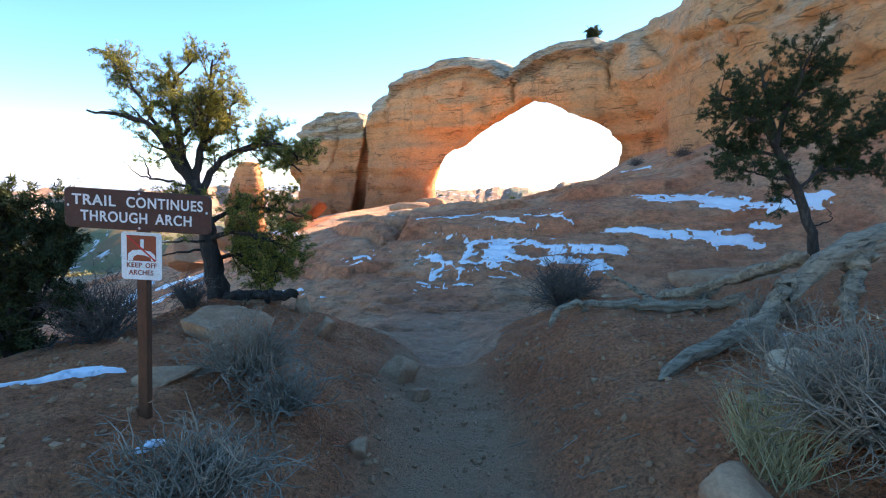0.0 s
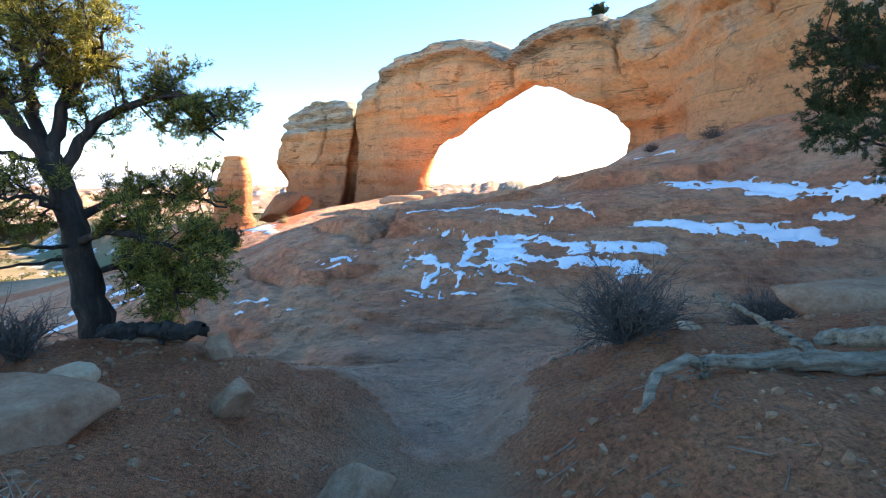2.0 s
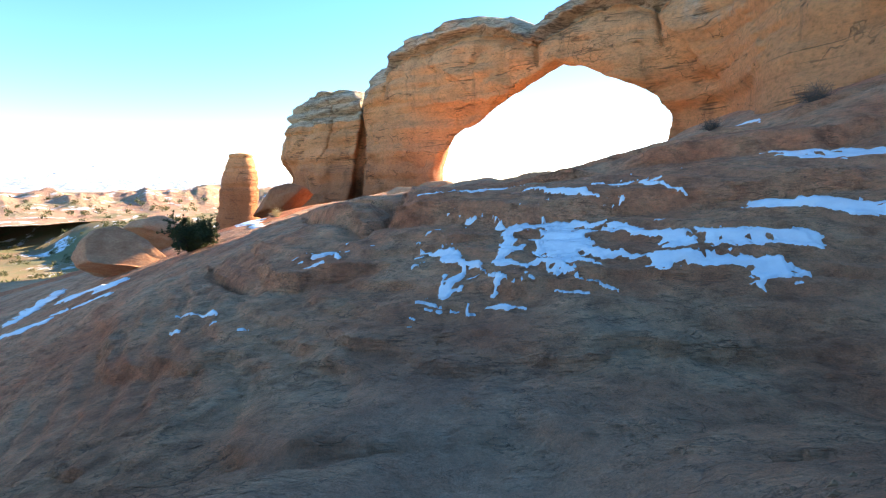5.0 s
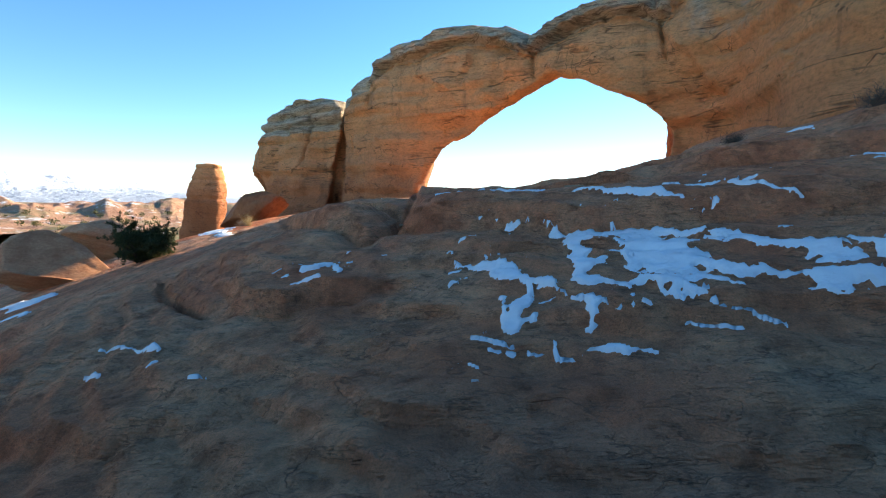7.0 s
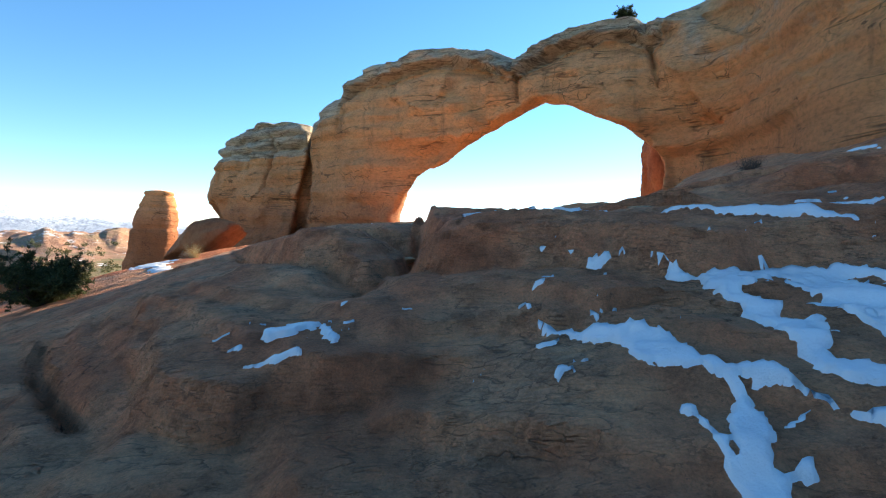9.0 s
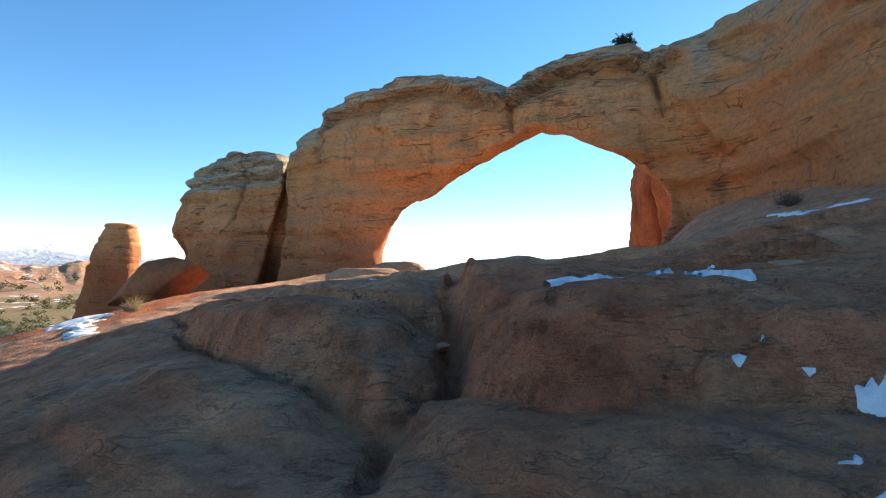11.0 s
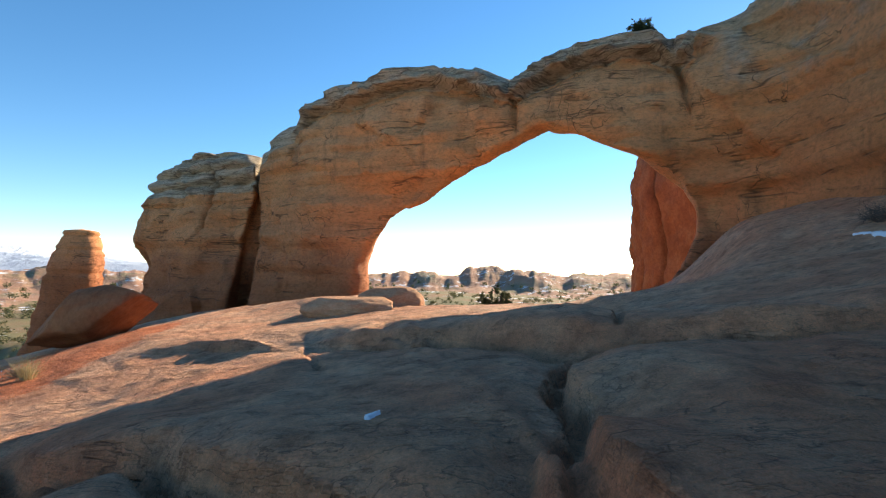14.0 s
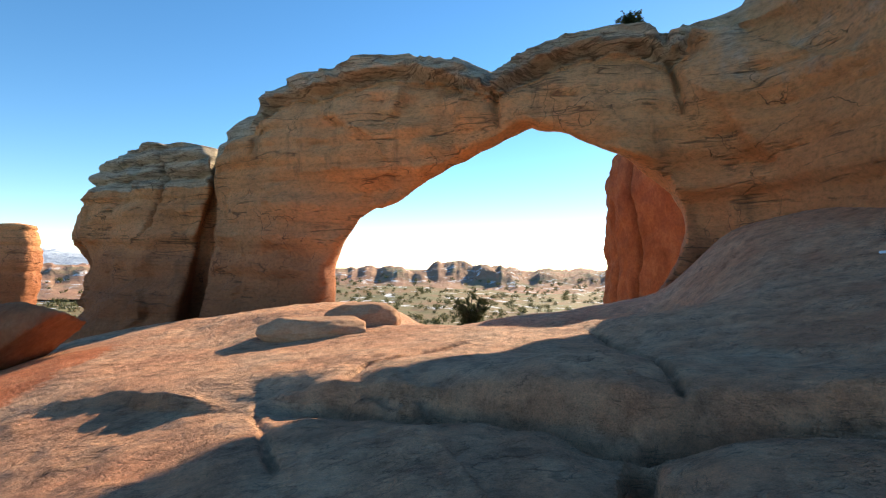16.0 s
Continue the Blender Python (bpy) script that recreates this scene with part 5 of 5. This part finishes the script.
def trail_sign(x, y):
    z0 = lay(x, y)
    top = tagged(new("trail_sign"), "brown trail sign on a post in red soil", "sign")
    top.matrix_world = pose(x, y, z0 + 0.0, 0, 4.0, 4) @ Matrix.Diagonal((0.95, 0.95, 1.0, 1))
    part("post", box(0.05, 0.05, 1.12, (0, 0.006, 0.48), 0.005), POST_BROWN, top, "rusty brown post")
    board = part("board", panel(0.695, 0.188, 0.022, 0.024, (0, -0.032, 1.05)), SIGN_BROWN, top, "dark brown board with white routed letters")
    for word, wx, wz, wide in (("TRAIL", -0.208, 1.087, 0.205), ("CONTINUES", 0.128, 1.087, 0.365), ("THROUGH", -0.112, 1.013, 0.315), ("ARCH", 0.172, 1.013, 0.175)):
        lettering(word, 0.069, (wx, -0.0445, wz), SIGN_WHITE, board, wide, 1.12, 0.0011)
    for bx, bz in ((0.005, 1.132), (0.005, 0.968), (-0.33, 1.06), (0.33, 1.06)):
        bm = bmesh.new()
        bmesh.ops.create_uvsphere(bm, u_segments=10, v_segments=6, radius=0.006, matrix=Matrix.Translation((bx, -0.043, bz)) @ Matrix.Diagonal((1, 0.6, 1, 1)))
        part("bolt", bm, BOLT, board, "zinc bolt head")
    plate = part("plate", panel(0.196, 0.232, 0.004, 0.016, (0.005, -0.024, 0.832)), SIGN_WHITE, top, "white plate with a red and brown print")
    part("picture_field", panel(0.142, 0.124, 0.0012, 0.005, (0.005, -0.0268, 0.870)), SIGN_RUST, plate, "rust brown picture field")
    bm = bmesh.new()
    outer = [(-0.066, 0.810), (-0.064, 0.842), (-0.045, 0.858), (0.0, 0.864), (0.045, 0.856), (0.066, 0.838), (0.070, 0.810), (0.048, 0.810), (0.044, 0.826), (0.02, 0.836), (-0.02, 0.838), (-0.038, 0.828), (-0.042, 0.810)]
    bm.faces.new([bm.verts.new((px + 0.005, -0.0278, pz)) for px, pz in outer])
    ex = bmesh.ops.extrude_face_region(bm, geom=list(bm.faces))
    bmesh.ops.translate(bm, vec=(0, 0.0008, 0), verts=[e for e in ex["geom"] if isinstance(e, bmesh.types.BMVert)])
    bmesh.ops.recalc_face_normals(bm, faces=list(bm.faces))
    part("arch_symbol", bm, SIGN_WHITE, plate, "white arch symbol")
    part("upright_mark", box(0.016, 0.0010, 0.044, (0.009, -0.0278, 0.892), 0.0), SIGN_WHITE, plate, "white upright mark")
    bm = box(0.185, 0.0012, 0.008, (0, 0, 0), 0.0)
    bm.transform(Matrix.Translation((0.005, -0.0292, 0.870)) @ Matrix.Rotation(radians(41), 4, "Y"))
    part("slash", bm, SIGN_RED, plate, "red diagonal bar")
    lettering("KEEP", 0.034, (-0.031, -0.0268, 0.786), SIGN_RUST, plate, 0.073, 1.05, 0.0004)
    lettering("OFF", 0.034, (0.051, -0.0268, 0.786), SIGN_RUST, plate, 0.055, 1.05, 0.0004)
    lettering("ARCHES", 0.034, (0.003, -0.0268, 0.750), SIGN_RUST, plate, 0.120, 1.05, 0.0004)
    return top


trail_sign(-1.52, 2.24)

# ---- trees ----
tb = np.array([-3.09, 6.35, lay(-3.09, 6.35) - 0.08])
tree("pinyon_tree", tuple(tb), [
    ([tb, (-3.09, 6.35, -0.30), (-3.13, 6.35, 0.07), (-3.19, 6.35, 0.55), (-3.25, 6.35, 1.10), (-3.32, 6.35, 1.48), (-3.40, 6.35, 1.69)], 0.15, 0.095, 0),
    ([(-2.91, 6.30, -0.26), (-3.05, 6.35, 0.03), (-3.14, 6.35, 0.39)], 0.11, 0.05, 0),
    ([(-3.37, 6.35, 1.63), (-3.53, 6.25, 1.97), (-3.65, 6.15, 2.28), (-3.79, 6.05, 2.47), (-4.00, 5.95, 2.50), (-4.38, 5.85, 2.55)], 0.07, 0.012, 0.9),
    ([(-3.58, 6.20, 2.13), (-3.79, 6.25, 2.48), (-4.12, 6.45, 2.91), (-4.42, 6.55, 3.30)], 0.04, 0.01, 1.1),
    ([(-3.40, 6.35, 1.69), (-3.56, 6.45, 2.09), (-3.66, 6.55, 2.56), (-3.75, 6.60, 3.01), (-3.40, 6.65, 3.36)], 0.06, 0.012, 1.5),
    ([(-3.36, 6.35, 1.67), (-3.33, 6.55, 2.14), (-3.27, 6.65, 2.65), (-3.24, 6.70, 3.04), (-3.17, 6.65, 3.36)], 0.06, 0.012, 1.7),
    ([(-3.33, 6.55, 2.14), (-3.01, 6.45, 2.50), (-2.76, 6.35, 2.74)], 0.04, 0.01, 1.1),
    ([(-3.54, 6.45, 2.32), (-3.16, 6.15, 2.46), (-3.02, 6.05, 2.76)], 0.03, 0.01, 0.9),
    ([(-3.32, 6.35, 1.48), (-3.22, 6.55, 1.87), (-2.93, 6.65, 2.12), (-2.53, 6.75, 2.26), (-2.27, 6.80, 2.00), (-2.06, 6.75, 1.84)], 0.055, 0.012, 1.4),
    ([(-2.93, 6.65, 2.12), (-2.57, 6.45, 2.15), (-2.22, 6.55, 2.25), (-2.01, 6.65, 1.99)], 0.03, 0.01, 1.2),
    ([(-3.25, 6.35, 1.10), (-3.09, 6.55, 1.28), (-2.77, 6.65, 1.33), (-2.31, 6.70, 1.30), (-2.03, 6.70, 1.19)], 0.045, 0.01, 1.5),
    ([(-3.23, 6.35, 0.90), (-2.81, 6.15, 1.04), (-2.40, 6.05, 0.97), (-1.99, 6.15, 0.81)], 0.04, 0.01, 1.5),
    ([(-3.20, 6.35, 0.63), (-2.93, 6.55, 0.68), (-2.57, 6.65, 0.54), (-2.29, 6.65, 0.41)], 0.035, 0.01, 1.4),
    ([(-2.93, 6.55, 0.64), (-2.70, 6.45, 0.45), (-2.47, 6.45, 0.29)], 0.02, 0.008, 0.9),
    ([(-2.54, 6.05, 1.05), (-2.33, 6.05, 0.75), (-2.20, 6.05, 0.48)], 0.02, 0.008, 0.9),
    ([(-3.23, 6.35, 1.13), (-3.30, 6.05, 1.34), (-3.50, 5.95, 1.31), (-3.66, 5.85, 1.24)], 0.035, 0.008, 1.1),
    ([(-3.39, 6.35, 1.59), (-3.58, 6.15, 1.72), (-3.82, 6.05, 1.72), (-4.12, 6.05, 1.95)], 0.024, 0.004, 0),
    ([(-3.78, 6.05, 1.72), (-3.81, 6.05, 1.92), (-3.93, 6.05, 2.10)], 0.012, 0.004, 0),
    ([(-3.20, 6.35, 0.86), (-3.31, 5.95, 0.94), (-3.51, 5.75, 0.93), (-3.69, 5.65, 1.05)], 0.022, 0.005, 0),
    ([(-3.21, 6.35, 0.78), (-3.54, 5.95, 0.76), (-4.06, 5.85, 0.67)], 0.018, 0.004, 0),
], NEEDLE, "gnarled pinyon tree with dark trunk and open sunlit crown", branches=13, reach=0.40, per=10, sprigs=6, needle=0.05, width=0.0085)

jb = np.array([6.51, 8.00, lay(6.51, 8.00) - 0.05])
tree("juniper_tree", tuple(jb), [
    ([jb, (6.51, 8.00, 0.42), (6.37, 8.00, 0.82), (6.11, 8.00, 1.45), (5.84, 8.00, 1.93), (5.61, 8.00, 2.28)], 0.1, 0.06, 0),
    ([(5.66, 8.00, 2.21), (5.26, 7.80, 2.60), (4.97, 7.70, 2.75), (4.70, 7.70, 2.72), (4.54, 7.70, 2.46)], 0.04, 0.008, 0.7),
    ([(5.61, 8.00, 2.28), (5.53, 8.10, 2.87), (5.44, 8.20, 3.45), (5.36, 8.20, 3.73)], 0.05, 0.01, 1.5),
    ([(5.61, 8.00, 2.28), (5.77, 8.00, 2.95), (5.91, 7.90, 3.56), (5.98, 7.80, 3.93)], 0.05, 0.01, 1.7),
    ([(5.77, 8.00, 2.95), (6.31, 8.20, 3.36), (6.74, 8.30, 3.75)], 0.03, 0.01, 1.2),
    ([(5.76, 8.00, 2.07), (5.99, 7.80, 2.51), (6.33, 7.70, 2.81)], 0.04, 0.01, 1.6),
    ([(5.26, 7.80, 2.60), (4.74, 7.80, 3.01), (4.44, 7.80, 3.14)], 0.03, 0.01, 1.0),
    ([(5.70, 8.00, 2.16), (5.25, 8.20, 2.27), (4.77, 8.30, 2.18)], 0.03, 0.01, 1.0),
    ([(5.93, 8.00, 1.74), (5.24, 7.70, 1.82), (4.77, 7.70, 1.96)], 0.025, 0.01, 0.9),
    ([(6.05, 8.00, 1.54), (6.47, 8.10, 1.93), (6.91, 8.20, 2.27), (7.19, 8.20, 2.42)], 0.04, 0.01, 1.4),
    ([(6.91, 8.20, 2.27), (7.44, 8.40, 2.63), (7.90, 8.50, 2.94)], 0.03, 0.01, 1.4),
    ([(6.47, 8.10, 1.93), (7.23, 8.30, 1.94), (7.94, 8.40, 1.84)], 0.03, 0.01, 1.2),
    ([(6.23, 8.00, 1.21), (6.01, 8.20, 1.45), (5.82, 8.30, 1.59)], 0.02, 0.006, 0.4),
    ([(6.40, 8.00, 0.96), (6.56, 7.80, 1.08), (6.45, 7.80, 1.26)], 0.016, 0.005, 0),
], JUNIPER, "dense dark green juniper tree leaning over rocks", branches=12, reach=0.5, per=14, needle=0.045, width=0.010, sprigs=7)

for (bx, by), r, h, lab in (((-4.15, 4.3), 1.0, 1.75, "dark dense juniper bush on red soil"), ((-5.9, 5.6), 0.9, 1.7, "dark dense juniper bush beside the pinyon"), ((-7.9, 19.0), 1.1, 0.85, "low dark green bush beside boulders"), ((5.5, 37.2), 1.3, 1.7, "green bush below the arch opening"), ((23.4, 49.2), 0.9, 1.5, "dark bush at the foot of a rock fin"), ((18.3, 61.5), 1.1, 1.5, "green bush on the sandy plain"), (at_fin(5.0, -1.2), 0.5, 0.0, "small green bush on top of the arch")):
    on = h == 0.0
    h = h or 1.0
    bz = 10.75 if on else lay(bx, by) - 0.05
    b0 = np.array([bx, by, bz])
    limbs = []
    for k in range(9):
        a = 2 * np.pi * k / 9 + rng.uniform(-0.3, 0.3)
        e = rng.uniform(0.35, 1.0)
        limbs.append(([b0, b0 + [0.45 * r * math.cos(a) * e, 0.45 * r * math.sin(a) * e, h * 0.4], b0 + [r * 0.75 * math.cos(a) * e, r * 0.75 * math.sin(a) * e, h * (1.05 - 0.45 * e)]], 0.03, 0.008, 1.0))
    tree("juniper_bush", tuple(b0), limbs, JUNIPER, lab, branches=9, reach=0.45, per=11, needle=0.06, width=0.014, leaf_from=0.1, sprigs=7, category="bush")


# ---- fallen log, roots and dead wood ----
def dead_wood(name, lines, label, mat=GREY_WOOD, n=30, rough=0.12):
    base = np.array(lines[0][0][0], float)
    top = None if len(lines) == 1 else tagged(new(name), label, "dead wood")
    for i, (line, r0, r1) in enumerate(lines):
        p = Pile()
        q = dense(line, n, 0.012)
        prof = np.interp(np.linspace(0, 1, n), np.linspace(0, 1, 7), np.linspace(r0, r1, 7) * (1 + 0.14 * rng.standard_normal(7)))
        prof[0] *= 0.3
        prof[-1] *= 0.3
        p.tube(q - base, prof, 26, 0.4 * rough, 0.14)
        if top is None:
            top = thing(name, p.mesh(name), mat, label, "dead wood")
        else:
            piece = "stem" if i == 0 else "side_root"
            thing(piece, p.mesh(piece), mat, parent=top)
    top.location = Vector(base)
    return top


def over(x, y, d):
    return (x, y, lay(x, y) + d)


dead_wood("fallen_log", [
    ([(4.3, 4.0, 1.35), (3.6, 3.85, 1.2), (3.0, 3.65, 1.0), over(2.5, 3.45, 0.16), over(2.0, 3.25, 0.06), over(1.43, 2.98, 0.03)], 0.115, 0.035),
    ([(2.75, 3.6, 0.9), over(2.45, 3.4, 0.1), over(2.3, 3.25, -0.03)], 0.07, 0.03),
    ([(3.4, 3.75, 1.12), over(2.95, 3.3, 0.12), over(2.85, 3.1, 0.0)], 0.08, 0.03),
    ([(3.1, 3.9, 1.05), over(2.7, 4.5, 0.3), over(2.3, 4.9, 0.16)], 0.07, 0.04)],
    "silver grey fallen juniper log with twisted roots on red soil")
dead_wood("dead_root", [
    ([(3.01, 4.55, 0.56), (2.81, 4.60, 0.45), (2.56, 4.65, 0.40), (2.29, 4.65, 0.40), (1.98, 4.65, 0.41), (1.65, 4.62, 0.43), (1.40, 4.58, 0.46), (1.23, 4.55, 0.47), (1.12, 4.48, 0.40), (1.02, 4.38, 0.29)], 0.058, 0.022),
    ([(2.27, 4.68, 0.35), (2.17, 4.90, 0.45), (2.01, 5.10, 0.57), (1.86, 5.25, 0.67)], 0.034, 0.014),
    ([(1.82, 4.62, 0.38), (1.84, 4.56, 0.32), (1.84, 4.52, 0.22)], 0.028, 0.014),
    ([(1.45, 4.58, 0.45), (1.41, 4.54, 0.38), (1.37, 4.50, 0.34)], 0.02, 0.01),
    ([(2.56, 4.65, 0.36), (2.74, 4.75, 0.51), (2.93, 4.80, 0.62), (3.25, 4.85, 0.70)], 0.04, 0.03)],
    "bleached forked juniper root lying on red soil")
dead_wood("dead_branch", [([over(1.55, 2.25, 0.03), over(1.9, 2.42, 0.05), over(2.3, 2.6, 0.06)], 0.03, 0.02)], "weathered dead branch lying on red soil")
dead_wood("dead_branch", [([over(2.2, 3.05, 0.05), over(2.5, 3.15, 0.08), over(2.9, 3.1, 0.05)], 0.03, 0.02)], "weathered dead branch lying on red soil")
dead_wood("dead_branch", [([over(1.05, 6.35, 0.02), over(1.5, 6.55, 0.03), over(2.0, 6.5, 0.03)], 0.014, 0.01)], "thin dead branch at the foot of a shrub")
dead_wood("charred_log", [([over(-2.95, 6.1, 0.10), over(-2.5, 6.0, 0.10), over(-2.05, 5.85, 0.2), over(-1.85, 5.8, 0.28)], 0.085, 0.05), ([over(-2.3, 5.95, 0.1), over(-2.28, 5.9, -0.05)], 0.03, 0.02)], "dark log stub at the foot of the pinyon", BARK)

# ---- shrubs and grass ----
GREY_SHRUB = "grey leafless desert shrub on red soil"
for (sx, sy), r, h, n, tw, lf, ln, lab, out in (
        ((1.56, 5.9), 0.6, 0.9, 150, DARK_TWIG, SAGE, 1500, "dark twiggy shrub at the edge of the slickrock", 1.0),
        ((4.35, 8.1), 0.7, 0.85, 130, DARK_TWIG, SAGE, 900, "dark twiggy shrub in front of snow", 1.0),
        ((1.78, 1.78), 0.62, 0.62, 190, TWIG, SAGE, 2600, "pale grey bushy sage beside a rock", 1.1),
        ((-1.0, 1.72), 0.5, 0.42, 100, TWIG, SAGE, 300, GREY_SHRUB, 1.2),
        ((-0.72, 1.5), 0.34, 0.3, 60, TWIG, SAGE, 200, GREY_SHRUB, 1.2),
        ((-1.35, 3.05), 0.5, 0.5, 110, TWIG, SAGE, 500, GREY_SHRUB, 1.1),
        ((-1.0, 2.75), 0.4, 0.36, 70, TWIG, SAGE, 300, GREY_SHRUB, 1.1),
        ((-3.5, 4.6), 0.75, 1.0, 110, DARK_TWIG, SAGE, 200, "dark leafless shrub behind the trail sign", 1.0),
        ((-3.0, 5.4), 0.45, 0.6, 60, DARK_TWIG, SAGE, 100, "dark leafless shrub beside the pinyon", 1.0),
        ((2.75, 3.75), 0.36, 0.28, 70, TWIG, SAGE, 400, "dry grey twigs caught against the fallen log", 1.2),
        ((2.2, 3.0), 0.3, 0.3, 50, TWIG, SAGE, 300, GREY_SHRUB, 1.0),
        ((-7.3, 23.9), 0.3, 0.3, 40, TWIG, SAGE, 200, "small tan shrub on sunlit slickrock", 1.0),
        ((8.6, 17.0), 0.6, 0.5, 60, DARK_TWIG, SAGE, 400, "dark shrub below the cliff", 1.0),
        ((9.2, 22.5), 0.6, 0.6, 60, DARK_TWIG, SAGE, 400, "dark shrub below the cliff", 1.0)):
    shrub((sx, sy, lay(sx, sy) - 0.03), r, h, n, tw, lf, lab, ln, spread_out=out)


def grass_tuft(x, y, r, n, label):
    p = Pile()
    a, e = rng.uniform(0, 2 * np.pi, n), rng.uniform(0.15, 0.9, n)
    way = np.stack([np.cos(a) * e, np.sin(a) * e, np.ones(n) * 0.9], 1)
    p.blades(np.stack([0.05 * rng.standard_normal(n), 0.05 * rng.standard_normal(n), np.zeros(n)], 1), way, r * rng.uniform(0.5, 1.1, n), 0.006)
    ob = thing("grass_tuft", p.mesh("grass_tuft", False), DRY_GRASS, label, "grass")
    ob.location = (x, y, lay(x, y) - 0.01)
    return ob


grass_tuft(1.42, 1.95, 0.42, 260, "dry tan grass tuft beside grey sage")
grass_tuft(1.35, 1.72, 0.36, 160, "dry tan grass tuft beside a rock")
grass_tuft(-7.0, 23.5, 0.5, 200, "dry tan grass tuft on sunlit slickrock")

# ---- loose stones ----
for (sx, sy), size, mat, turn, seed, lab, kw in (
        ((-0.22, 3.95), (0.32, 0.25, 0.2), DUSTY_STONE, 20, 21, "pale stone lying on the sandy trail", {}),
        ((-0.50, 2.6), (0.22, 0.18, 0.15), DUSTY_STONE, 70, 22, "brown stone half sunk beside the trail", {"sink": 0.4}),
        ((-0.44, 4.42), (0.55, 0.5, 0.42), DUSTY_STONE, 10, 23, "reddish stone half sunk beside the trail", {"sink": 0.4}),
        ((-1.33, 5.02), (0.38, 0.42, 0.34), DUSTY_STONE, 40, 24, "pale angular stone on red soil", {}),
        ((-2.15, 4.3), (1.05, 0.8, 0.5), DUSTY_STONE, 15, 25, "large flat tan slab in red soil", {"flat": 0.55, "sink": 0.3, "tilt": (8, 6)}),
        ((-1.75, 2.75), (0.5, 0.4, 0.2), DUSTY_STONE, 30, 26, "flat brown stone beside the sign post", {"flat": 0.6}),
        ((-2.9, 2.1), (0.6, 0.45, 0.2), DUSTY_STONE, 10, 27, "flat brown stone beside snow", {"flat": 0.6, "sink": 0.4}),
        ((4.05, 6.45), (1.95, 1.3, 0.8), DUSTY_STONE, 8, 28, "large flat slab behind the dead root", {"flat": 0.6, "sink": 0.1}),
        ((2.3, 6.25), (0.34, 0.24, 0.16), PALE_ROCK, 60, 29, "grey stone at the foot of a shrub", {}),
        ((1.12, 1.62), (0.3, 0.26, 0.28), DUSTY_STONE, 25, 30, "upright reddish stone at the foot of sage", {"sink": 0.3}),
        ((2.0, 2.55), (0.42, 0.32, 0.24), PALE_ROCK, 45, 31, "pale stone on red soil", {}),
        ((2.2, 2.35), (0.3, 0.3, 0.2), PALE_ROCK, 5, 32, "pale stone on red soil", {}),
        ((-2.5, 6.15), (0.75, 0.45, 0.3), DUSTY_STONE, -15, 33, "flat stone under the pinyon's log", {"flat": 0.6}),
        ((-1.85, 5.95), (0.4, 0.35, 0.42), DUSTY_STONE, 35, 34, "broken brown stone at the bank's edge", {"sink": 0.4}),
        ((-1.42, 15.75), (0.3, 0.2, 0.11), PALE_ROCK, 15, 35, "small flat stone in a rock cleft", {"sink": 0.1}),
        ((-2.3, 4.9), (0.4, 0.3, 0.25), PALE_ROCK, 55, 37, "pale angular stone on red soil", {"sink": 0.3}),
        ((1.6, 15.5), (0.6, 0.35, 0.16), BOULDER, 30, 38, "flat dark stone on the slickrock dome", {"flat": 0.6})):
    rock("stone", (sx, sy, lay(sx, sy)), size, mat, lab, turn, seed, 10, 0.07, 4, kw.get("tilt", (0, 0)), "stone", kw.get("flat", 1.0), kw.get("sink", 0.25), 0.02)


def scatter_pebbles(count, label):
    """Pebbles and crumbs over the soil, one joined mesh."""
    bm = bmesh.new()
    bmesh.ops.create_icosphere(bm, subdivisions=1, radius=1.0)
    bm.verts.ensure_lookup_table()
    ico = np.array([v.co[:] for v in bm.verts])
    tri = np.array([[v.index for v in f.verts] for f in bm.faces])
    bm.free()
    p = Pile()
    x, y = rng.uniform(-3.6, 3.6, count), rng.uniform(1.0, 7.2, count)
    keep = ~((np.abs(x + 0.1) < 1.3) & (y > 4.6))
    x, y = x[keep], y[keep]
    count = len(x)
    s = 0.004 + 0.026 * rng.random(count) ** 5
    z = height(x, y)
    for k in range(count):
        p.add(ico * (s[k] * rng.uniform(0.6, 1.3, (len(ico), 1)) * rng.uniform(0.6, 1.4, 3)) + [x[k], y[k], z[k] + 0.2 * s[k]], tri)
    thing("pebbles", p.mesh("pebbles", False), BOULDER, label, "pebbles", kind="stuff")


scatter_pebbles(5000, "small pale pebbles and crumbs on red soil")


def scatter_twigs(count, label):
    """Bits of dead twig and bark strewn on the soil."""
    p = Pile()
    for _ in range(count):
        side = rng.choice([-1, 1], p=[0.4, 0.6])
        x, y = side * (0.45 + abs(rng.normal(0, 1.2))), rng.uniform(1.3, 6.6)
        a, half = rng.uniform(0, np.pi), rng.uniform(0.015, 0.075) * rng.uniform(0.5, 1.3)
        ends = [(x + k * half * math.cos(a), y + k * half * math.sin(a)) for k in (-1, 0.2, 1)]
        line = [(ex + rng.normal(0, 0.006), ey + rng.normal(0, 0.006), lay(ex, ey) + 0.004) for ex, ey in ends]
        thick = rng.uniform(0.0018, 0.0042)
        p.tube(np.array(line), np.array([thick, thick * 0.9, thick * 0.5]), 4)
    thing("wood_litter", p.mesh("wood_litter", False), TWIG, label, "twigs", kind="stuff")


scatter_twigs(420, "thin grey twigs and bark strewn over red soil")
